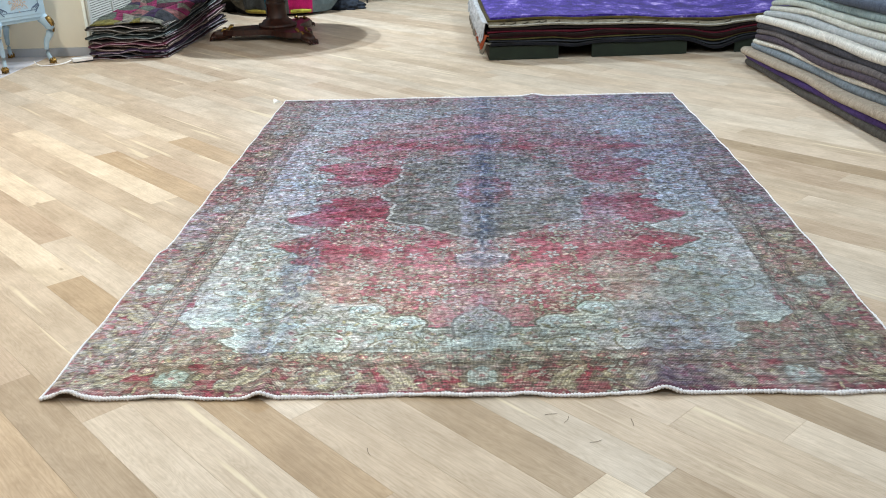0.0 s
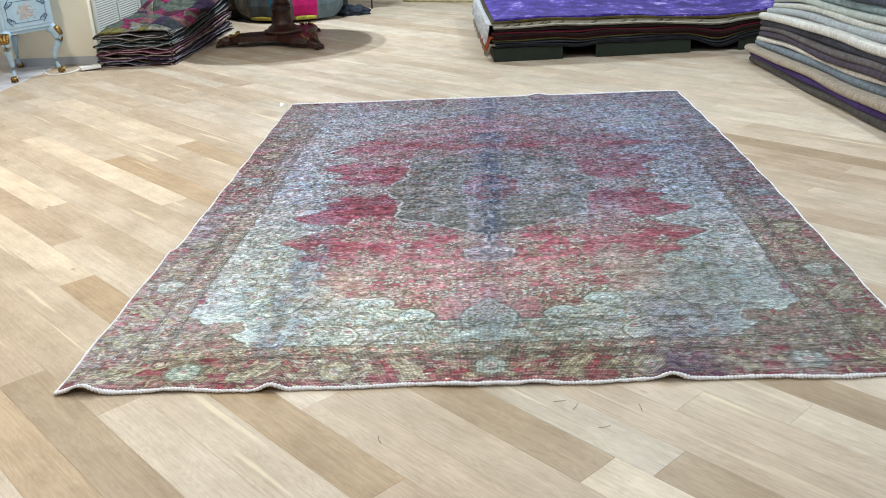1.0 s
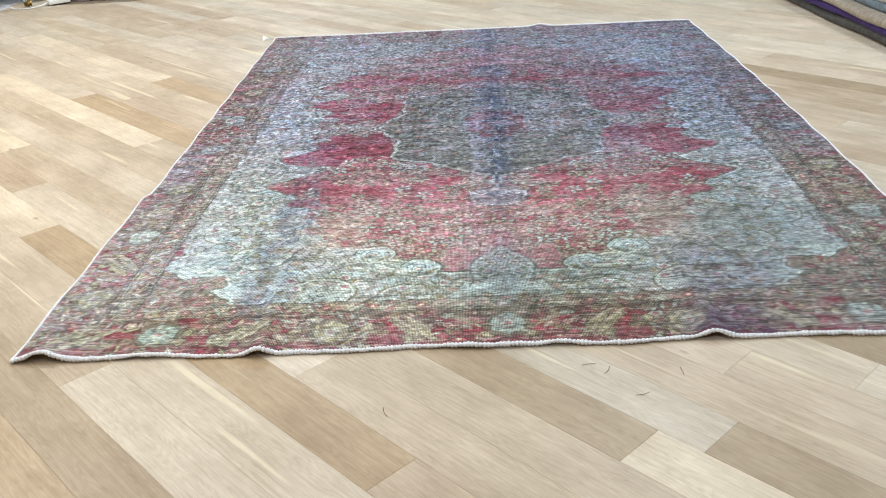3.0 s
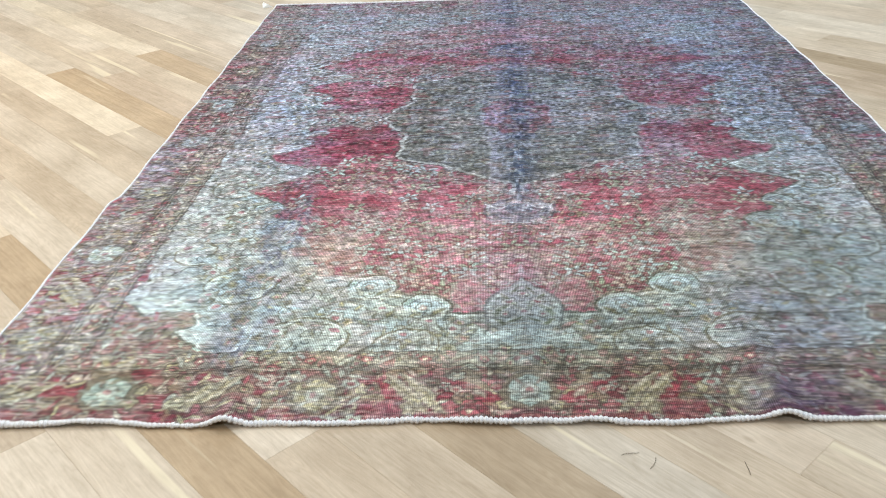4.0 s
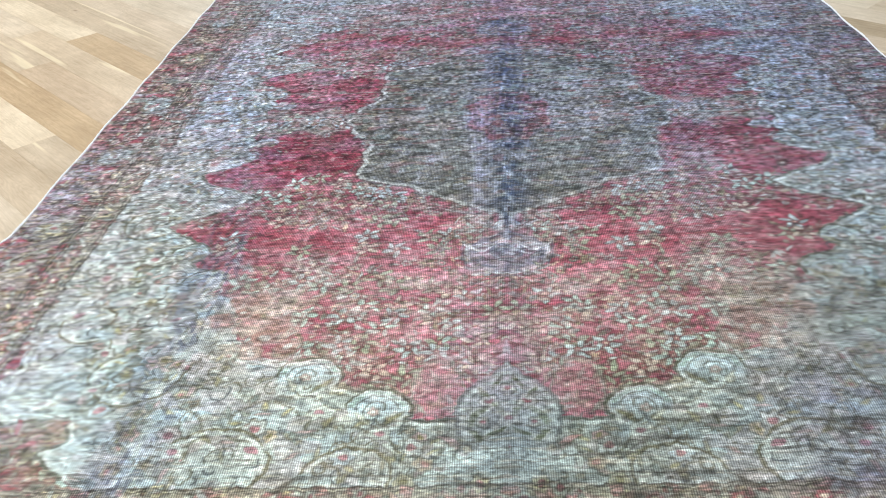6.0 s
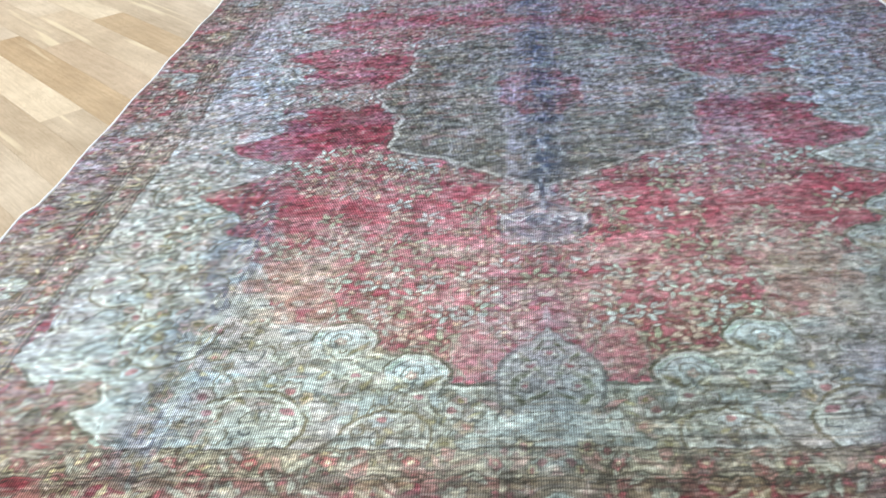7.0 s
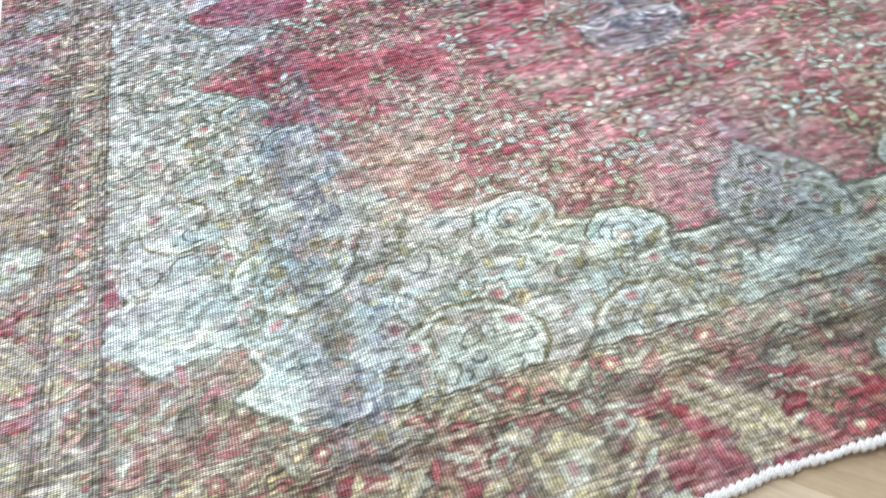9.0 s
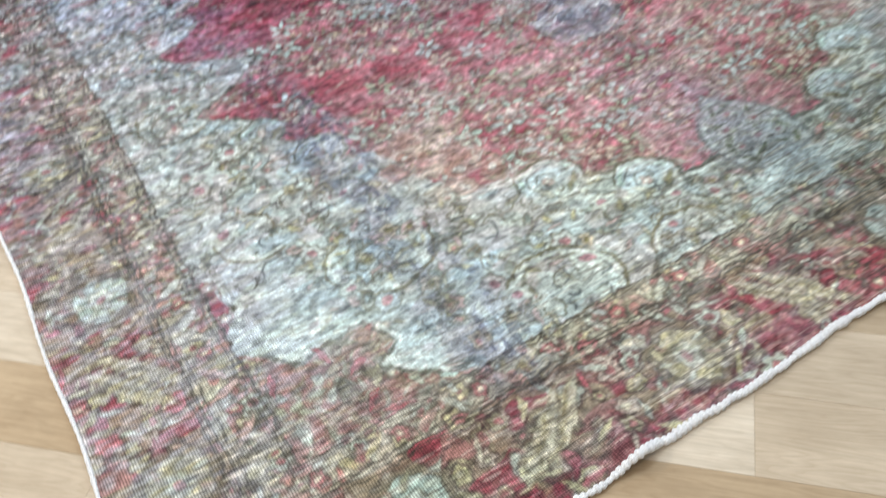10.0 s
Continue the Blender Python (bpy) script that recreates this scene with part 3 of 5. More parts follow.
# medallion
paint(soft(medal), C(92, 92, 82))
paint(soft(medal + 0.02) * (value_noise(GU, GV, 0.06, 0.05, 31) > 0.52), C(130, 132, 120), 0.7)
paint(soft(medal) * np.clip(1 + medal / 0.13, 0, 1) * np.clip(1.8 * value_noise(GU, GV, 0.03, 0.025, 34) - 0.2, 0, 1), C(62, 62, 60), 0.95)
paint(soft(medal + 0.01) * np.clip((GU - 0.24) / 0.10, 0, 1), C(84, 82, 72), 0.55)
scatter(inside_medal, 330, grey_piece, 32)
inner = np.hypot(WU / 0.30, (1.885 - WV) / 0.42) + 0.05 * np.cos(8 * np.arctan2(1.885 - WV, WU))
paint(soft((inner - 1) * 0.25, 0.01), C(140, 144, 140), 0.5)
paint(soft((np.abs(inner - 1) - 0.02) * 0.25), C(70, 70, 66), 0.8)
paint(soft((np.abs(inner - 0.93) - 0.025) * 0.25), C(180, 184, 178), 0.7)
paint(soft(np.abs(medal + 0.008) - 0.008), C(186, 190, 182), 0.8)
paint(soft(np.abs(medal - 0.004) - 0.0035), C(84, 62, 62), 0.7)
paint(soft(np.abs(medal + 0.022) - 0.002), C(82, 82, 74), 0.6)
scatter(inner < 0.95, 80, grey_piece, 33)
paint(soft(medal + 0.016, 0.01) * np.clip(1.15 - np.clip(1 - inner, 0, 1) * 1.6, 0, 1), C(82, 82, 74), 0.34)
rose = np.hypot(WU / 0.132, (1.885 - WV) / 0.195) + 0.09 * np.cos(8 * np.arctan2((1.885 - WV) / 1.45, WU))
paint(soft((rose - 1) * 0.13, 0.008), C(128, 58, 62), 0.9)
paint(soft((np.abs(rose - 1) - 0.04) * 0.13), C(88, 84, 96), 0.7)
paint(soft((np.abs(rose - 0.62) - 0.05) * 0.13), C(92, 80, 80), 0.7)
paint(soft((rose - 0.42) * 0.13), C(92, 88, 98), 0.8)
paint(soft((np.abs(rose - 0.22) - 0.05) * 0.13), C(150, 140, 140), 0.6)
# pendant under the medallion: dark leaves and white curls round a small flower
for cu, cv, ln, w, t, c in ((0.055, 1.005, 0.10, 0.020, 0.6, 0), (0.085, 1.045, 0.09, 0.018, 1.5, 0), (0.06, 1.10, 0.10, 0.022, 2.4, 0), (0.03, 1.055, 0.07, 0.018, 1.2, 0), (0.0, 0.985, 0.06, 0.02, 1.57, 0),
                            (0.072, 1.022, 0.07, 0.010, 0.9, 1), (0.075, 1.075, 0.07, 0.010, 2.1, 1), (0.03, 1.125, 0.08, 0.010, 2.7, 1), (0.10, 1.06, 0.05, 0.009, 1.4, 1), (0.018, 1.02, 0.05, 0.010, 1.0, 1)):
    leaf(cu, cv, ln, w, t, (C(84, 86, 104), C(202, 206, 212))[c], (C(120, 110, 122), C(84, 84, 98))[c], 0.85)
shield = np.maximum((np.hypot(WU / 0.098, (WV - 1.065) / 0.115) - 1) * 0.1 + 0.03 * np.clip(0.99 - WV, 0, 1) * np.abs(WU) / 0.03, WV - 1.08)
paint(soft(shield, 0.01), C(122, 126, 146), 0.55)
scatter(shield < 0, 16, grey_piece, 129)
paint(soft(np.abs(shield) - 0.0035, 0.005), C(196, 202, 212), 0.7)
paint(soft(np.abs(shield - 0.012) - 0.003, 0.004), C(84, 84, 100), 0.7)
bracket = np.abs(WV - 1.085 - 0.022 * np.cos(WU * 52) + 0.10 * WU) - 0.005
paint(soft(np.where(np.abs(WU) < 0.105, bracket, 1), 0.004), C(212, 214, 222), 0.9)
for i in range(15):
    a_ = -1.5 + i * 0.2
    flower(0.165 * math.cos(a_), 1.055 + 0.15 * math.sin(a_), 0.013, 4, (C(150, 168, 156), C(178, 172, 150), C(120, 132, 132))[i % 3], C(150, 84, 92), C(84, 72, 70), a_, 0.85)
scroll(0.05, 1.06, 0.036, 0.5, C(198, 204, 212), 0.007, 4.5, 0.8)
flower(0.0, 1.055, 0.026, 6, C(176, 184, 196), C(96, 96, 116), C(76, 78, 94), 0, 0.85)
leaf(0.0, 1.14, 0.08, 0.022, math.pi / 2, C(150, 158, 178), INK, 0.8)
leaf(0.0, 1.20, 0.06, 0.016, math.pi / 2, C(84, 86, 104), C(160, 160, 170), 0.8)
leaf(0.05, 1.18, 0.10, 0.014, 0.6, C(186, 188, 194), C(100, 80, 84), 0.8)
leaf(0.12, 1.255, 0.16, 0.013, 0.35, C(186, 184, 186), C(100, 80, 84), 0.75)
# borders
band = np.maximum((WU - 1.06) / 0.085, (0.288 - WV) / 0.066)
guard, main = (band > 0) & (band < 1), band >= 1
paint(main * 1.0, C(134, 60, 69))
paint(main * (value_noise(GU, GV, 0.06, 0.04, 41) > 0.42), C(138, 108, 100), 0.75)
paint(main * (value_noise(GU, GV, 0.05, 0.035, 42) > 0.5), OLIVE, 0.75)
paint(guard * 1.0, C(150, 142, 126))
paint(guard * (value_noise(GU, GV, 0.035, 0.03, 45) > 0.52), C(168, 168, 150), 0.7)
paint(guard * (value_noise(GU, GV, 0.03, 0.03, 46) > 0.66), C(160, 104, 102), 0.7)
scatter(guard, 150, lambda u, v, q: flower(u, v, 0.013 + 0.008 * q.rand(), 5, (C(176, 178, 160), C(172, 128, 124), C(150, 160, 150), C(180, 172, 136))[q.randint(4)], C(120, 70, 74), C(66, 62, 54), q.rand() * 6, 0.85), 48)
scatter(guard, 110, lambda u, v, q: leaf(u, v, 0.03 + 0.02 * q.rand(), 0.014, q.rand() * 6.3, (C(176, 172, 156), C(150, 92, 90), C(78, 74, 66), C(166, 178, 176), C(160, 150, 116))[q.randint(5)], C(72, 68, 60), 0.75), 43)


def border_piece(u, v, q):
    c = (C(168, 178, 166), C(178, 172, 132), C(148, 140, 112), C(96, 90, 78), C(160, 84, 92), C(186, 170, 158))[q.randint(6)]
    if q.rand() < 0.45:
        flower(u, v, 0.012 + 0.014 * q.rand(), 5, c, (C(146, 86, 88), C(184, 176, 154))[q.randint(2)], C(66, 50, 48), q.rand() * 6, 0.88)
    else:
        leaf(u, v, 0.04 + 0.03 * q.rand(), 0.015, q.rand() * 6.3, c, C(66, 48, 46), 0.88)


scatter(main, 560, border_piece, 44)
paint(main * np.clip((0.085 - WV + 0.05 * (value_noise(GU, GV, 0.05, 0.05, 127) - 0.5)) / 0.02, 0, 1), C(116, 42, 56), 0.6)
scatter(main, 90, lambda u, v, q: leaf(u, v, 0.03 + 0.03 * q.rand(), 0.012, q.rand() * 6.3, (C(190, 186, 166), C(176, 186, 178), C(184, 168, 152))[q.randint(3)], C(80, 66, 60), 0.7), 113)
scatter(main & (GV < 0.10), 70, border_piece, 128)
gq = np.random.RandomState(96)
for i in range(2, 40):
    t_, c_ = (0.75 if i % 2 else 2.35) + 0.5 * gq.rand() - 0.25, (C(198, 192, 172), C(186, 192, 182), C(184, 150, 142), C(176, 166, 126))[gq.randint(4)]
    leaf(0.045 * i - 0.03, 0.253, 0.062, 0.017, t_, c_, C(72, 66, 56), 0.7)
    leaf(1.102, 0.30 + 0.045 * i, 0.062, 0.017, t_, c_, C(62, 56, 46), 0.92)
    if i % 3 == 0:
        flower(0.045 * i - 0.03, 0.253, 0.015, 5, C(168, 96, 98), C(206, 196, 170), C(66, 56, 50), i, 0.9)
        flower(1.102, 0.30 + 0.045 * i, 0.015, 5, C(168, 96, 98), C(206, 196, 170), C(66, 56, 50), i, 0.9)
for k, w in ((0.02, 0.030), (0.15, 0.022), (0.87, 0.022), (1.0, 0.030), (1.13, 0.022)):
    paint(soft((np.abs(band - k) - w) * 0.07, 0.003), C(58, 55, 48), 0.9)
# border rosettes with leaves in pairs
for cu, cv, blue in ((0, 0.128, 1), (0.478, 0.122, 0), (0.958, 0.132, 1), (1.218, 0.355, 0), (1.214, 0.795, 1), (1.218, 1.24, 0), (1.218, 1.68, 1)):
    c = C(170, 192, 188) if blue else C(176, 168, 134)
    flower(cu, cv, 0.072, 8, C(120, 110, 92), c, INK, 0.2, 0.7, 1.15)
    flower(cu, cv, 0.056, 6, c, C(158, 146, 128), C(74, 72, 62), 0.5, 0.8, 1.15)
    for kk in range(7):
        leaf(cu + 0.040 * math.cos(kk * 0.9), cv + 0.046 * math.sin(kk * 0.9), 0.03, 0.012, kk * 0.9, (C(190, 200, 188), C(150, 120, 110), C(130, 126, 100))[kk % 3], C(84, 80, 68), 0.7)
    flower(cu, cv, 0.024, 6, PALE if blue else C(170, 176, 160), C(158, 96, 100), C(110, 110, 96), 0, 0.8, 1.2)
for cu, cv, t in ((0.235, 0.125, 0.85), (0.275, 0.13, 0.85), (0.71, 0.13, 2.3), (0.75, 0.125, 2.3), (1.15, 0.12, 2.4), (1.20, 0.15, 2.2), (1.225, 0.57, 0.8), (1.20, 0.60, 0.8), (1.22, 1.02, 2.3), (1.2, 1.46, 0.8)):
    leaf(cu, cv, 0.190, 0.034, t, C(184, 178, 156), C(84, 76, 60), 0.8)
    leaf(cu, cv, 0.170, 0.008, t, C(134, 124, 92), C(160, 150, 116), 0.8)
    for kk in range(-3, 4):
        leaf(cu + 0.026 * kk * math.cos(t) + 0.016, cv + 0.026 * kk * math.sin(t), 0.034, 0.010, t + 0.9, C(186, 178, 146), C(90, 78, 62), 0.75)

# ---- rug: laid on the floor, with wear, dyeing, folds and painted-in shade ----
RUG_W, RUG_L = 2.62, 3.74


def spaced(stretches):
    out = [0.0]
    for end, step in stretches:
        n = max(1, round((end - out[-1]) / step))
        out += list(out[-1] + (end - out[-1]) * (np.arange(n) + 1) / n)
    return np.array(out)


su = spaced(((1.45, 0.0020), (2.0, 0.0032), (RUG_W, 0.0045))) / RUG_W
sv = spaced(((0.8, 0.0020), (1.4, 0.0030), (2.4, 0.0044), (RUG_L, 0.0062))) / RUG_L
S, T = np.meshgrid(su, sv)


def lay(s, t):
    """Place on the floor of a point of the rug, s across and t along it, both from 0 to 1."""
    y0 = 0.020 + 0.010 * s + 0.004 * np.sin(s * 19) + 0.003 * np.sin(s * 47 + 1)
    y1 = 3.765 - 0.02 * s + 0.005 * np.sin(s * 23)
    y = y0 + (y1 - y0) * t
    x0 = -1.318 + 0.016 * np.clip((t - 0.295) / 0.012, 0, 1) + 0.003 * np.sin(t * 60) - 0.010 * np.clip((t - 0.32) / 0.6, 0, 1)
    x1 = 1.312 + 0.028 * np.sin(math.pi * t) + 0.003 * np.sin(t * 70)
    x = x0 + (x1 - x0) * s
    z = 0.006 + 0.0014 * value_noise(x, y, 0.12, 0.1, 51) + 0.0010 * value_noise(x, y, 0.03, 0.03, 52)
    for cx, h, w, ly in ((-1.235, 0.028, 0.048, 0.035), (-0.655, 0.013, 0.028, 0.08), (-0.10, 0.005, 0.06, 0.08), (0.535, 0.015, 0.038, 0.10), (0.14, 0.006, 0.05, 0.05), (-0.95, 0.006, 0.08, 0.06)):
        z = z + h * np.exp(-((x - cx) / w) ** 2 - np.maximum(y - 0.02, 0) / ly)
    for cx, h, y1f in ((-0.655, 0.006, 1.35), (0.535, 0.006, 0.7), (0.01, 0.004, 3.0)):
        z = z + h * np.exp(-((x - cx) / 0.03) ** 2) * np.clip((y1f - y) / 0.3, 0, 1)
    z = z + 0.012 * np.exp(-((x - 0.38) / 0.05) ** 2 - np.maximum(3.75 - y, 0) / 0.08)
    return x, y, z


X, Y, Z = lay(S, T)
axis = 0.005 + 0.03 * np.clip((Y - 0.7) / 1.1, 0, 1)
fu = np.abs(X - axis)
fv = np.where(Y < 1.85, Y * 1.885 / 1.85, (3.775 - Y) * 1.885 / 1.925)
iu = np.clip(fu / STEP - 0.5, 0, nu - 1.001)
iv = np.clip(fv / STEP - 0.5, 0, nv - 1.001)
i0, j0 = iu.astype(int), iv.astype(int)
a, b = (iu - i0)[..., None], (iv - j0)[..., None]
K = (design[j0, i0] * (1 - a) + design[j0, i0 + 1] * a) * (1 - b) + (design[j0 + 1, i0] * (1 - a) + design[j0 + 1, i0 + 1] * a) * b


def tint(amount, colour):
    global K
    w = np.clip(amount, 0, 1)[..., None]
    K = K * (1 - w) + colour * w


def dyed_or_shaded(amount, factor):
    """A wash of dyestuff or painted-in shade: the design below it stays."""
    global K
    K = K * (1 - np.clip(amount, 0, 1)[..., None] * (1 - np.array(factor)))


def vn(sx, sy, seed):
    return value_noise(X, Y, sx, sy, seed)


def bell(v, c, w):
    return np.exp(-((v - c) / w) ** 2)


# worn, bleached places, uneven dyeing, and shade put into the colour
knots = np.clip(3.2 * (0.6 * vn(0.020, 0.007, 110) + 0.4 * vn(0.045, 0.016, 111)) - 0.95, 0, 1)
tint((0.20 + 0.5 * knots) * (0.55 + 0.45 * np.clip((Y - 0.6) / 0.6, 0, 1)) * np.clip(vn(0.30, 0.14, 61) * 0.6 + vn(0.06, 0.03, 62) * 0.5 - 0.42, 0, 1) * 1.6, C(196, 180, 178))
tint((0.1 + 0.4 * knots) * np.clip(vn(0.25, 0.5, 63) - 0.45, 0, 1) * 2, LILAC)
tint((0.1 + 0.35 * knots) * np.clip(vn(0.5, 0.35, 64) - 0.5, 0, 1) * 2, C(150, 172, 170))
tint(0.62 * bell(Y, 0.80, 0.25) * bell(X, -0.05, 0.6) * np.clip(1.6 * vn(0.10, 0.045, 65) - 0.2, 0, 1) * (0.15 + 0.95 * knots), C(198, 152, 158))
tint(0.55 * bell(Y, 0.95, 0.30) * (bell(X, 0.16, 0.09) + 0.8 * bell(X, -0.20, 0.07) + bell(X, -0.47, 0.12)) * np.clip(2.2 * vn(0.05, 0.035, 104) - 0.6, 0, 1) * (0.15 + 0.95 * knots), C(186, 172, 178))
tint(0.45 * bell(X, -0.06, 0.10) * bell(Y, 0.85, 0.22) * np.clip(2 * vn(0.03, 0.04, 105) - 0.4, 0, 1) * (0.15 + 0.95 * knots), C(184, 158, 186))
tint(0.40 * bell(X, 0.5, 0.18) * bell(Y, 0.85, 0.25) * np.clip(2.2 * vn(0.05, 0.035, 106) - 0.6, 0, 1) * (0.15 + 0.95 * knots), C(176, 164, 160))
streak = (0.85 * bell(X, axis, 0.046) + 0.35 * bell(X, axis + 0.01, 0.10)) * (0.12 + 0.88 * np.clip((Y - 0.9) / 0.45, 0, 1))
dash = np.clip(2.2 * (0.4 * vn(0.014, 0.03, 66) + 0.6 * vn(0.04, 0.03, 83)) - 0.45, 0.15, 1)
tint(0.55 * streak * dash, C(96, 102, 122))
dip = streak * (0.15 + 0.85 * dash)
K = K * (1 - dip[..., None] * np.array((0.46, 0.40, 0.30)))
tint(0.6 * bell(X, -0.055, 0.035) * np.clip((Y - 1.15) / 0.2, 0, 1) * np.clip((2.2 - Y) / 0.4, 0, 1) * np.clip(2.4 * vn(0.02, 0.06, 120) - 0.5, 0, 1), C(178, 178, 204))
tint(0.55 * bell(X, axis, 0.05) * np.clip((Y - 0.9) / 0.3, 0, 1) * (vn(0.014, 0.03, 97) > 0.74), C(178, 186, 200))
# lavender wear along a fold
wash = bell(X, -0.67 - 0.05 * vn(0.3, 0.3, 67), 0.055) * np.clip((1.5 - Y) / 0.3, 0, 1)
wash = wash * np.clip((Y - 0.12) / 0.2, 0.1, 1) * np.clip(2.2 * vn(0.07, 0.09, 103) - 0.4, 0, 1)
tint(0.50 * wash * np.clip(3 * vn(0.011, 0.04, 68) - 1.0, 0, 1), C(176, 182, 204))
tint(0.62 * wash * (vn(0.010, 0.020, 98) > 0.66), C(84, 88, 108))
# a darker strip to the left of the fold
dyed_or_shaded(0.8 * bell(X, -0.735, 0.035) * np.clip((1.3 - Y) / 0.3, 0, 1) * np.clip((Y - 0.15) / 0.2, 0, 1) * np.clip(1.8 * vn(0.04, 0.06, 132) - 0.3, 0, 1), (0.72, 0.73, 0.80))
dyed_or_shaded(bell(X, -0.70, 0.12) * np.clip((1.5 - Y) / 0.4, 0, 1) * (0.2 + 1.1 * vn(0.03, 0.05, 85)), (0.89, 0.90, 0.94))
tint(0.22 * bell(X, -0.85, 0.16) * bell(Y, 0.5, 0.14) * (0.4 + 1.2 * vn(0.05, 0.03, 99)), C(190, 208, 210))
tint(0.45 * bell(X, 0.60, 0.11) * bell(Y, 0.06, 0.10) * np.clip(2.2 * vn(0.035, 0.022, 69) - 0.5, 0, 1), C(82, 62, 100))
dyed_or_shaded(bell(X, 0.60, 0.12) * bell(Y, 0.07, 0.12) * np.clip(2 * vn(0.04, 0.025, 86) - 0.3, 0, 1), (0.62, 0.56, 0.72))
tint(0.20 * bell(X, 0.62, 0.16) * bell(Y, 0.35, 0.25) * np.clip(2 * vn(0.03, 0.03, 101) - 0.4, 0, 1), C(112, 108, 136))
dyed_or_shaded(0.7 * bell(X, 0.62, 0.16) * bell(Y, 0.35, 0.25) * (0.3 + vn(0.04, 0.03, 102)), (0.78, 0.76, 0.86))
# right side, two lines: slate dyestuff, and dimmer light put into its colour
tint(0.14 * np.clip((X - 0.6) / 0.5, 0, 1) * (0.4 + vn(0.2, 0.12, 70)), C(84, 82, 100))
dyed_or_shaded(np.clip((X - 0.5) / 0.6, 0, 1) * (0.4 + vn(0.2, 0.12, 87)), (0.97, 0.97, 1.0))
# these three lines darken the far right: shade put into the colour
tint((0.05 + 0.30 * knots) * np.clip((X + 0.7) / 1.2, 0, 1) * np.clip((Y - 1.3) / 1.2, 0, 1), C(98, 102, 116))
far_shade = 0.19 * np.clip((X + 0.9) / 1.4, 0, 1) * np.clip((Y - 1.2) / 1.2, 0, 1) + 0.05 * np.clip((Y - 2.0) / 0.9, 0, 1)
K = K * (1 - far_shade[..., None] * np.array((1.0, 0.94, 0.82)))
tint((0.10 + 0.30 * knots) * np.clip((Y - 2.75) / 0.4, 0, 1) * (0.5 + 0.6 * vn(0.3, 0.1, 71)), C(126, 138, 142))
tint(0.62 * bell(Y, 2.575 - 0.04 * X + 0.012 * np.sin(X * 5), 0.040) * np.clip((1.02 - np.abs(X - 0.13)) / 0.2, 0, 1) * np.clip(2.4 * vn(0.12, 0.03, 117) - 0.1, 0.35, 1), C(132, 50, 64))
tint(0.5 * bell(X, -0.05, 0.42) * bell(Y, 3.0, 0.24) * np.clip(2.2 * vn(0.10, 0.05, 118) - 0.5, 0, 1), C(176, 118, 128))
tint(0.4 * (bell(X, -0.86, 0.16) + bell(X, 0.86, 0.16)) * bell(Y, 3.05, 0.26) * np.clip(2.2 * vn(0.09, 0.06, 119) - 0.4, 0, 1), C(160, 178, 182))
tint(0.03 + 0.16 * np.clip(vn(0.09, 0.04, 82) - 0.4, 0, 1), C(124, 122, 118))
tint(0.35 * np.clip((Y - 1.2) / 0.5, 0, 1) * np.clip(2.6 * vn(0.11, 0.06, 133) - 1.35, 0, 1), C(116, 122, 118))
tint(0.25 * np.clip((Y - 1.2) / 0.5, 0, 1) * np.clip(2.6 * vn(0.09, 0.05, 134) - 1.45, 0, 1), C(146, 158, 186))
tint(0.40 * np.clip((Y - 2.2) / 0.5, 0, 1) * np.clip(2.6 * vn(0.10, 0.05, 135) - 1.4, 0, 1), C(150, 112, 122))
tint(0.24 * bell(X, 0.74, 0.20) * bell(Y, 0.78, 0.32) * np.clip(2 * vn(0.02, 0.10, 107) - 0.3, 0, 1), C(112, 106, 104))
dyed_or_shaded(bell(X, 0.76, 0.22) * bell(Y, 0.75, 0.36), (0.87, 0.88, 0.88))
dyed_or_shaded(bell(X, 0.10, 0.22) * bell(Y, 0.34, 0.24), (0.83, 0.83, 0.83))
tint(0.40 * np.clip((X + 0.35) / 0.3, 0, 1) * np.clip((0.62 - Y) / 0.15, 0, 1) * (vn(0.10, 0.0055, 108) > 0.74), C(62, 60, 56))
tint(0.38 * np.clip((0.42 - Y) / 0.12, 0, 1) * (vn(0.07, 0.0040, 130) > 0.78), C(74, 66, 62))
tint(0.35 * np.clip((0.45 - Y) / 0.12, 0, 1) * (vn(0.06, 0.0040, 131) > 0.80), C(206, 198, 188))
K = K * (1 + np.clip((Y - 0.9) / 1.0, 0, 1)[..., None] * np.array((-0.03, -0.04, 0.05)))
# bands of the weft, single knots and bared warp
far = 0.44 + 0.56 * np.clip((Y - 0.7) / 1.1, 0, 1)
K = K * (1 + 0.16 * (vn(1.6, 0.022, 72) - 0.5) + far * (0.26 * (vn(0.05, 0.010, 73) - 0.5) + 0.60 * (vn(0.012, 0.010, 78) - 0.5) + 0.55 * np.clip((Y - 1.0) / 1.0, 0, 1) * (vn(0.009, 0.015, 112) - 0.5)) + (0.2 + 0.35 * far) * (vn(0.012, 0.0045, 74) - 0.5))[..., None]
tint(0.46 * far * (vn(0.026, 0.0055, 75) > 0.82), C(200, 204, 206))
tint(0.32 * far * (vn(0.024, 0.0085, 79) > 0.87), C(196, 198, 200))
tint(0.45 * np.clip((Y - 1.0) / 1.0, 0, 1) * (vn(0.05, 0.016, 91) > 0.80), C(146, 84, 92))
tint(0.40 * np.clip((Y - 1.0) / 1.0, 0, 1) * (vn(0.06, 0.018, 92) > 0.82), C(150, 172, 176))
tint(0.55 * far * (vn(0.022, 0.0055, 76) > 0.83), C(48, 45, 48))
tint(0.50 * far * (vn(0.030, 0.010, 80) > 0.85), C(50, 48, 50))
tint(0.30 * far * (vn(0.02, 0.006, 77) > 0.8), C(150, 130, 104))
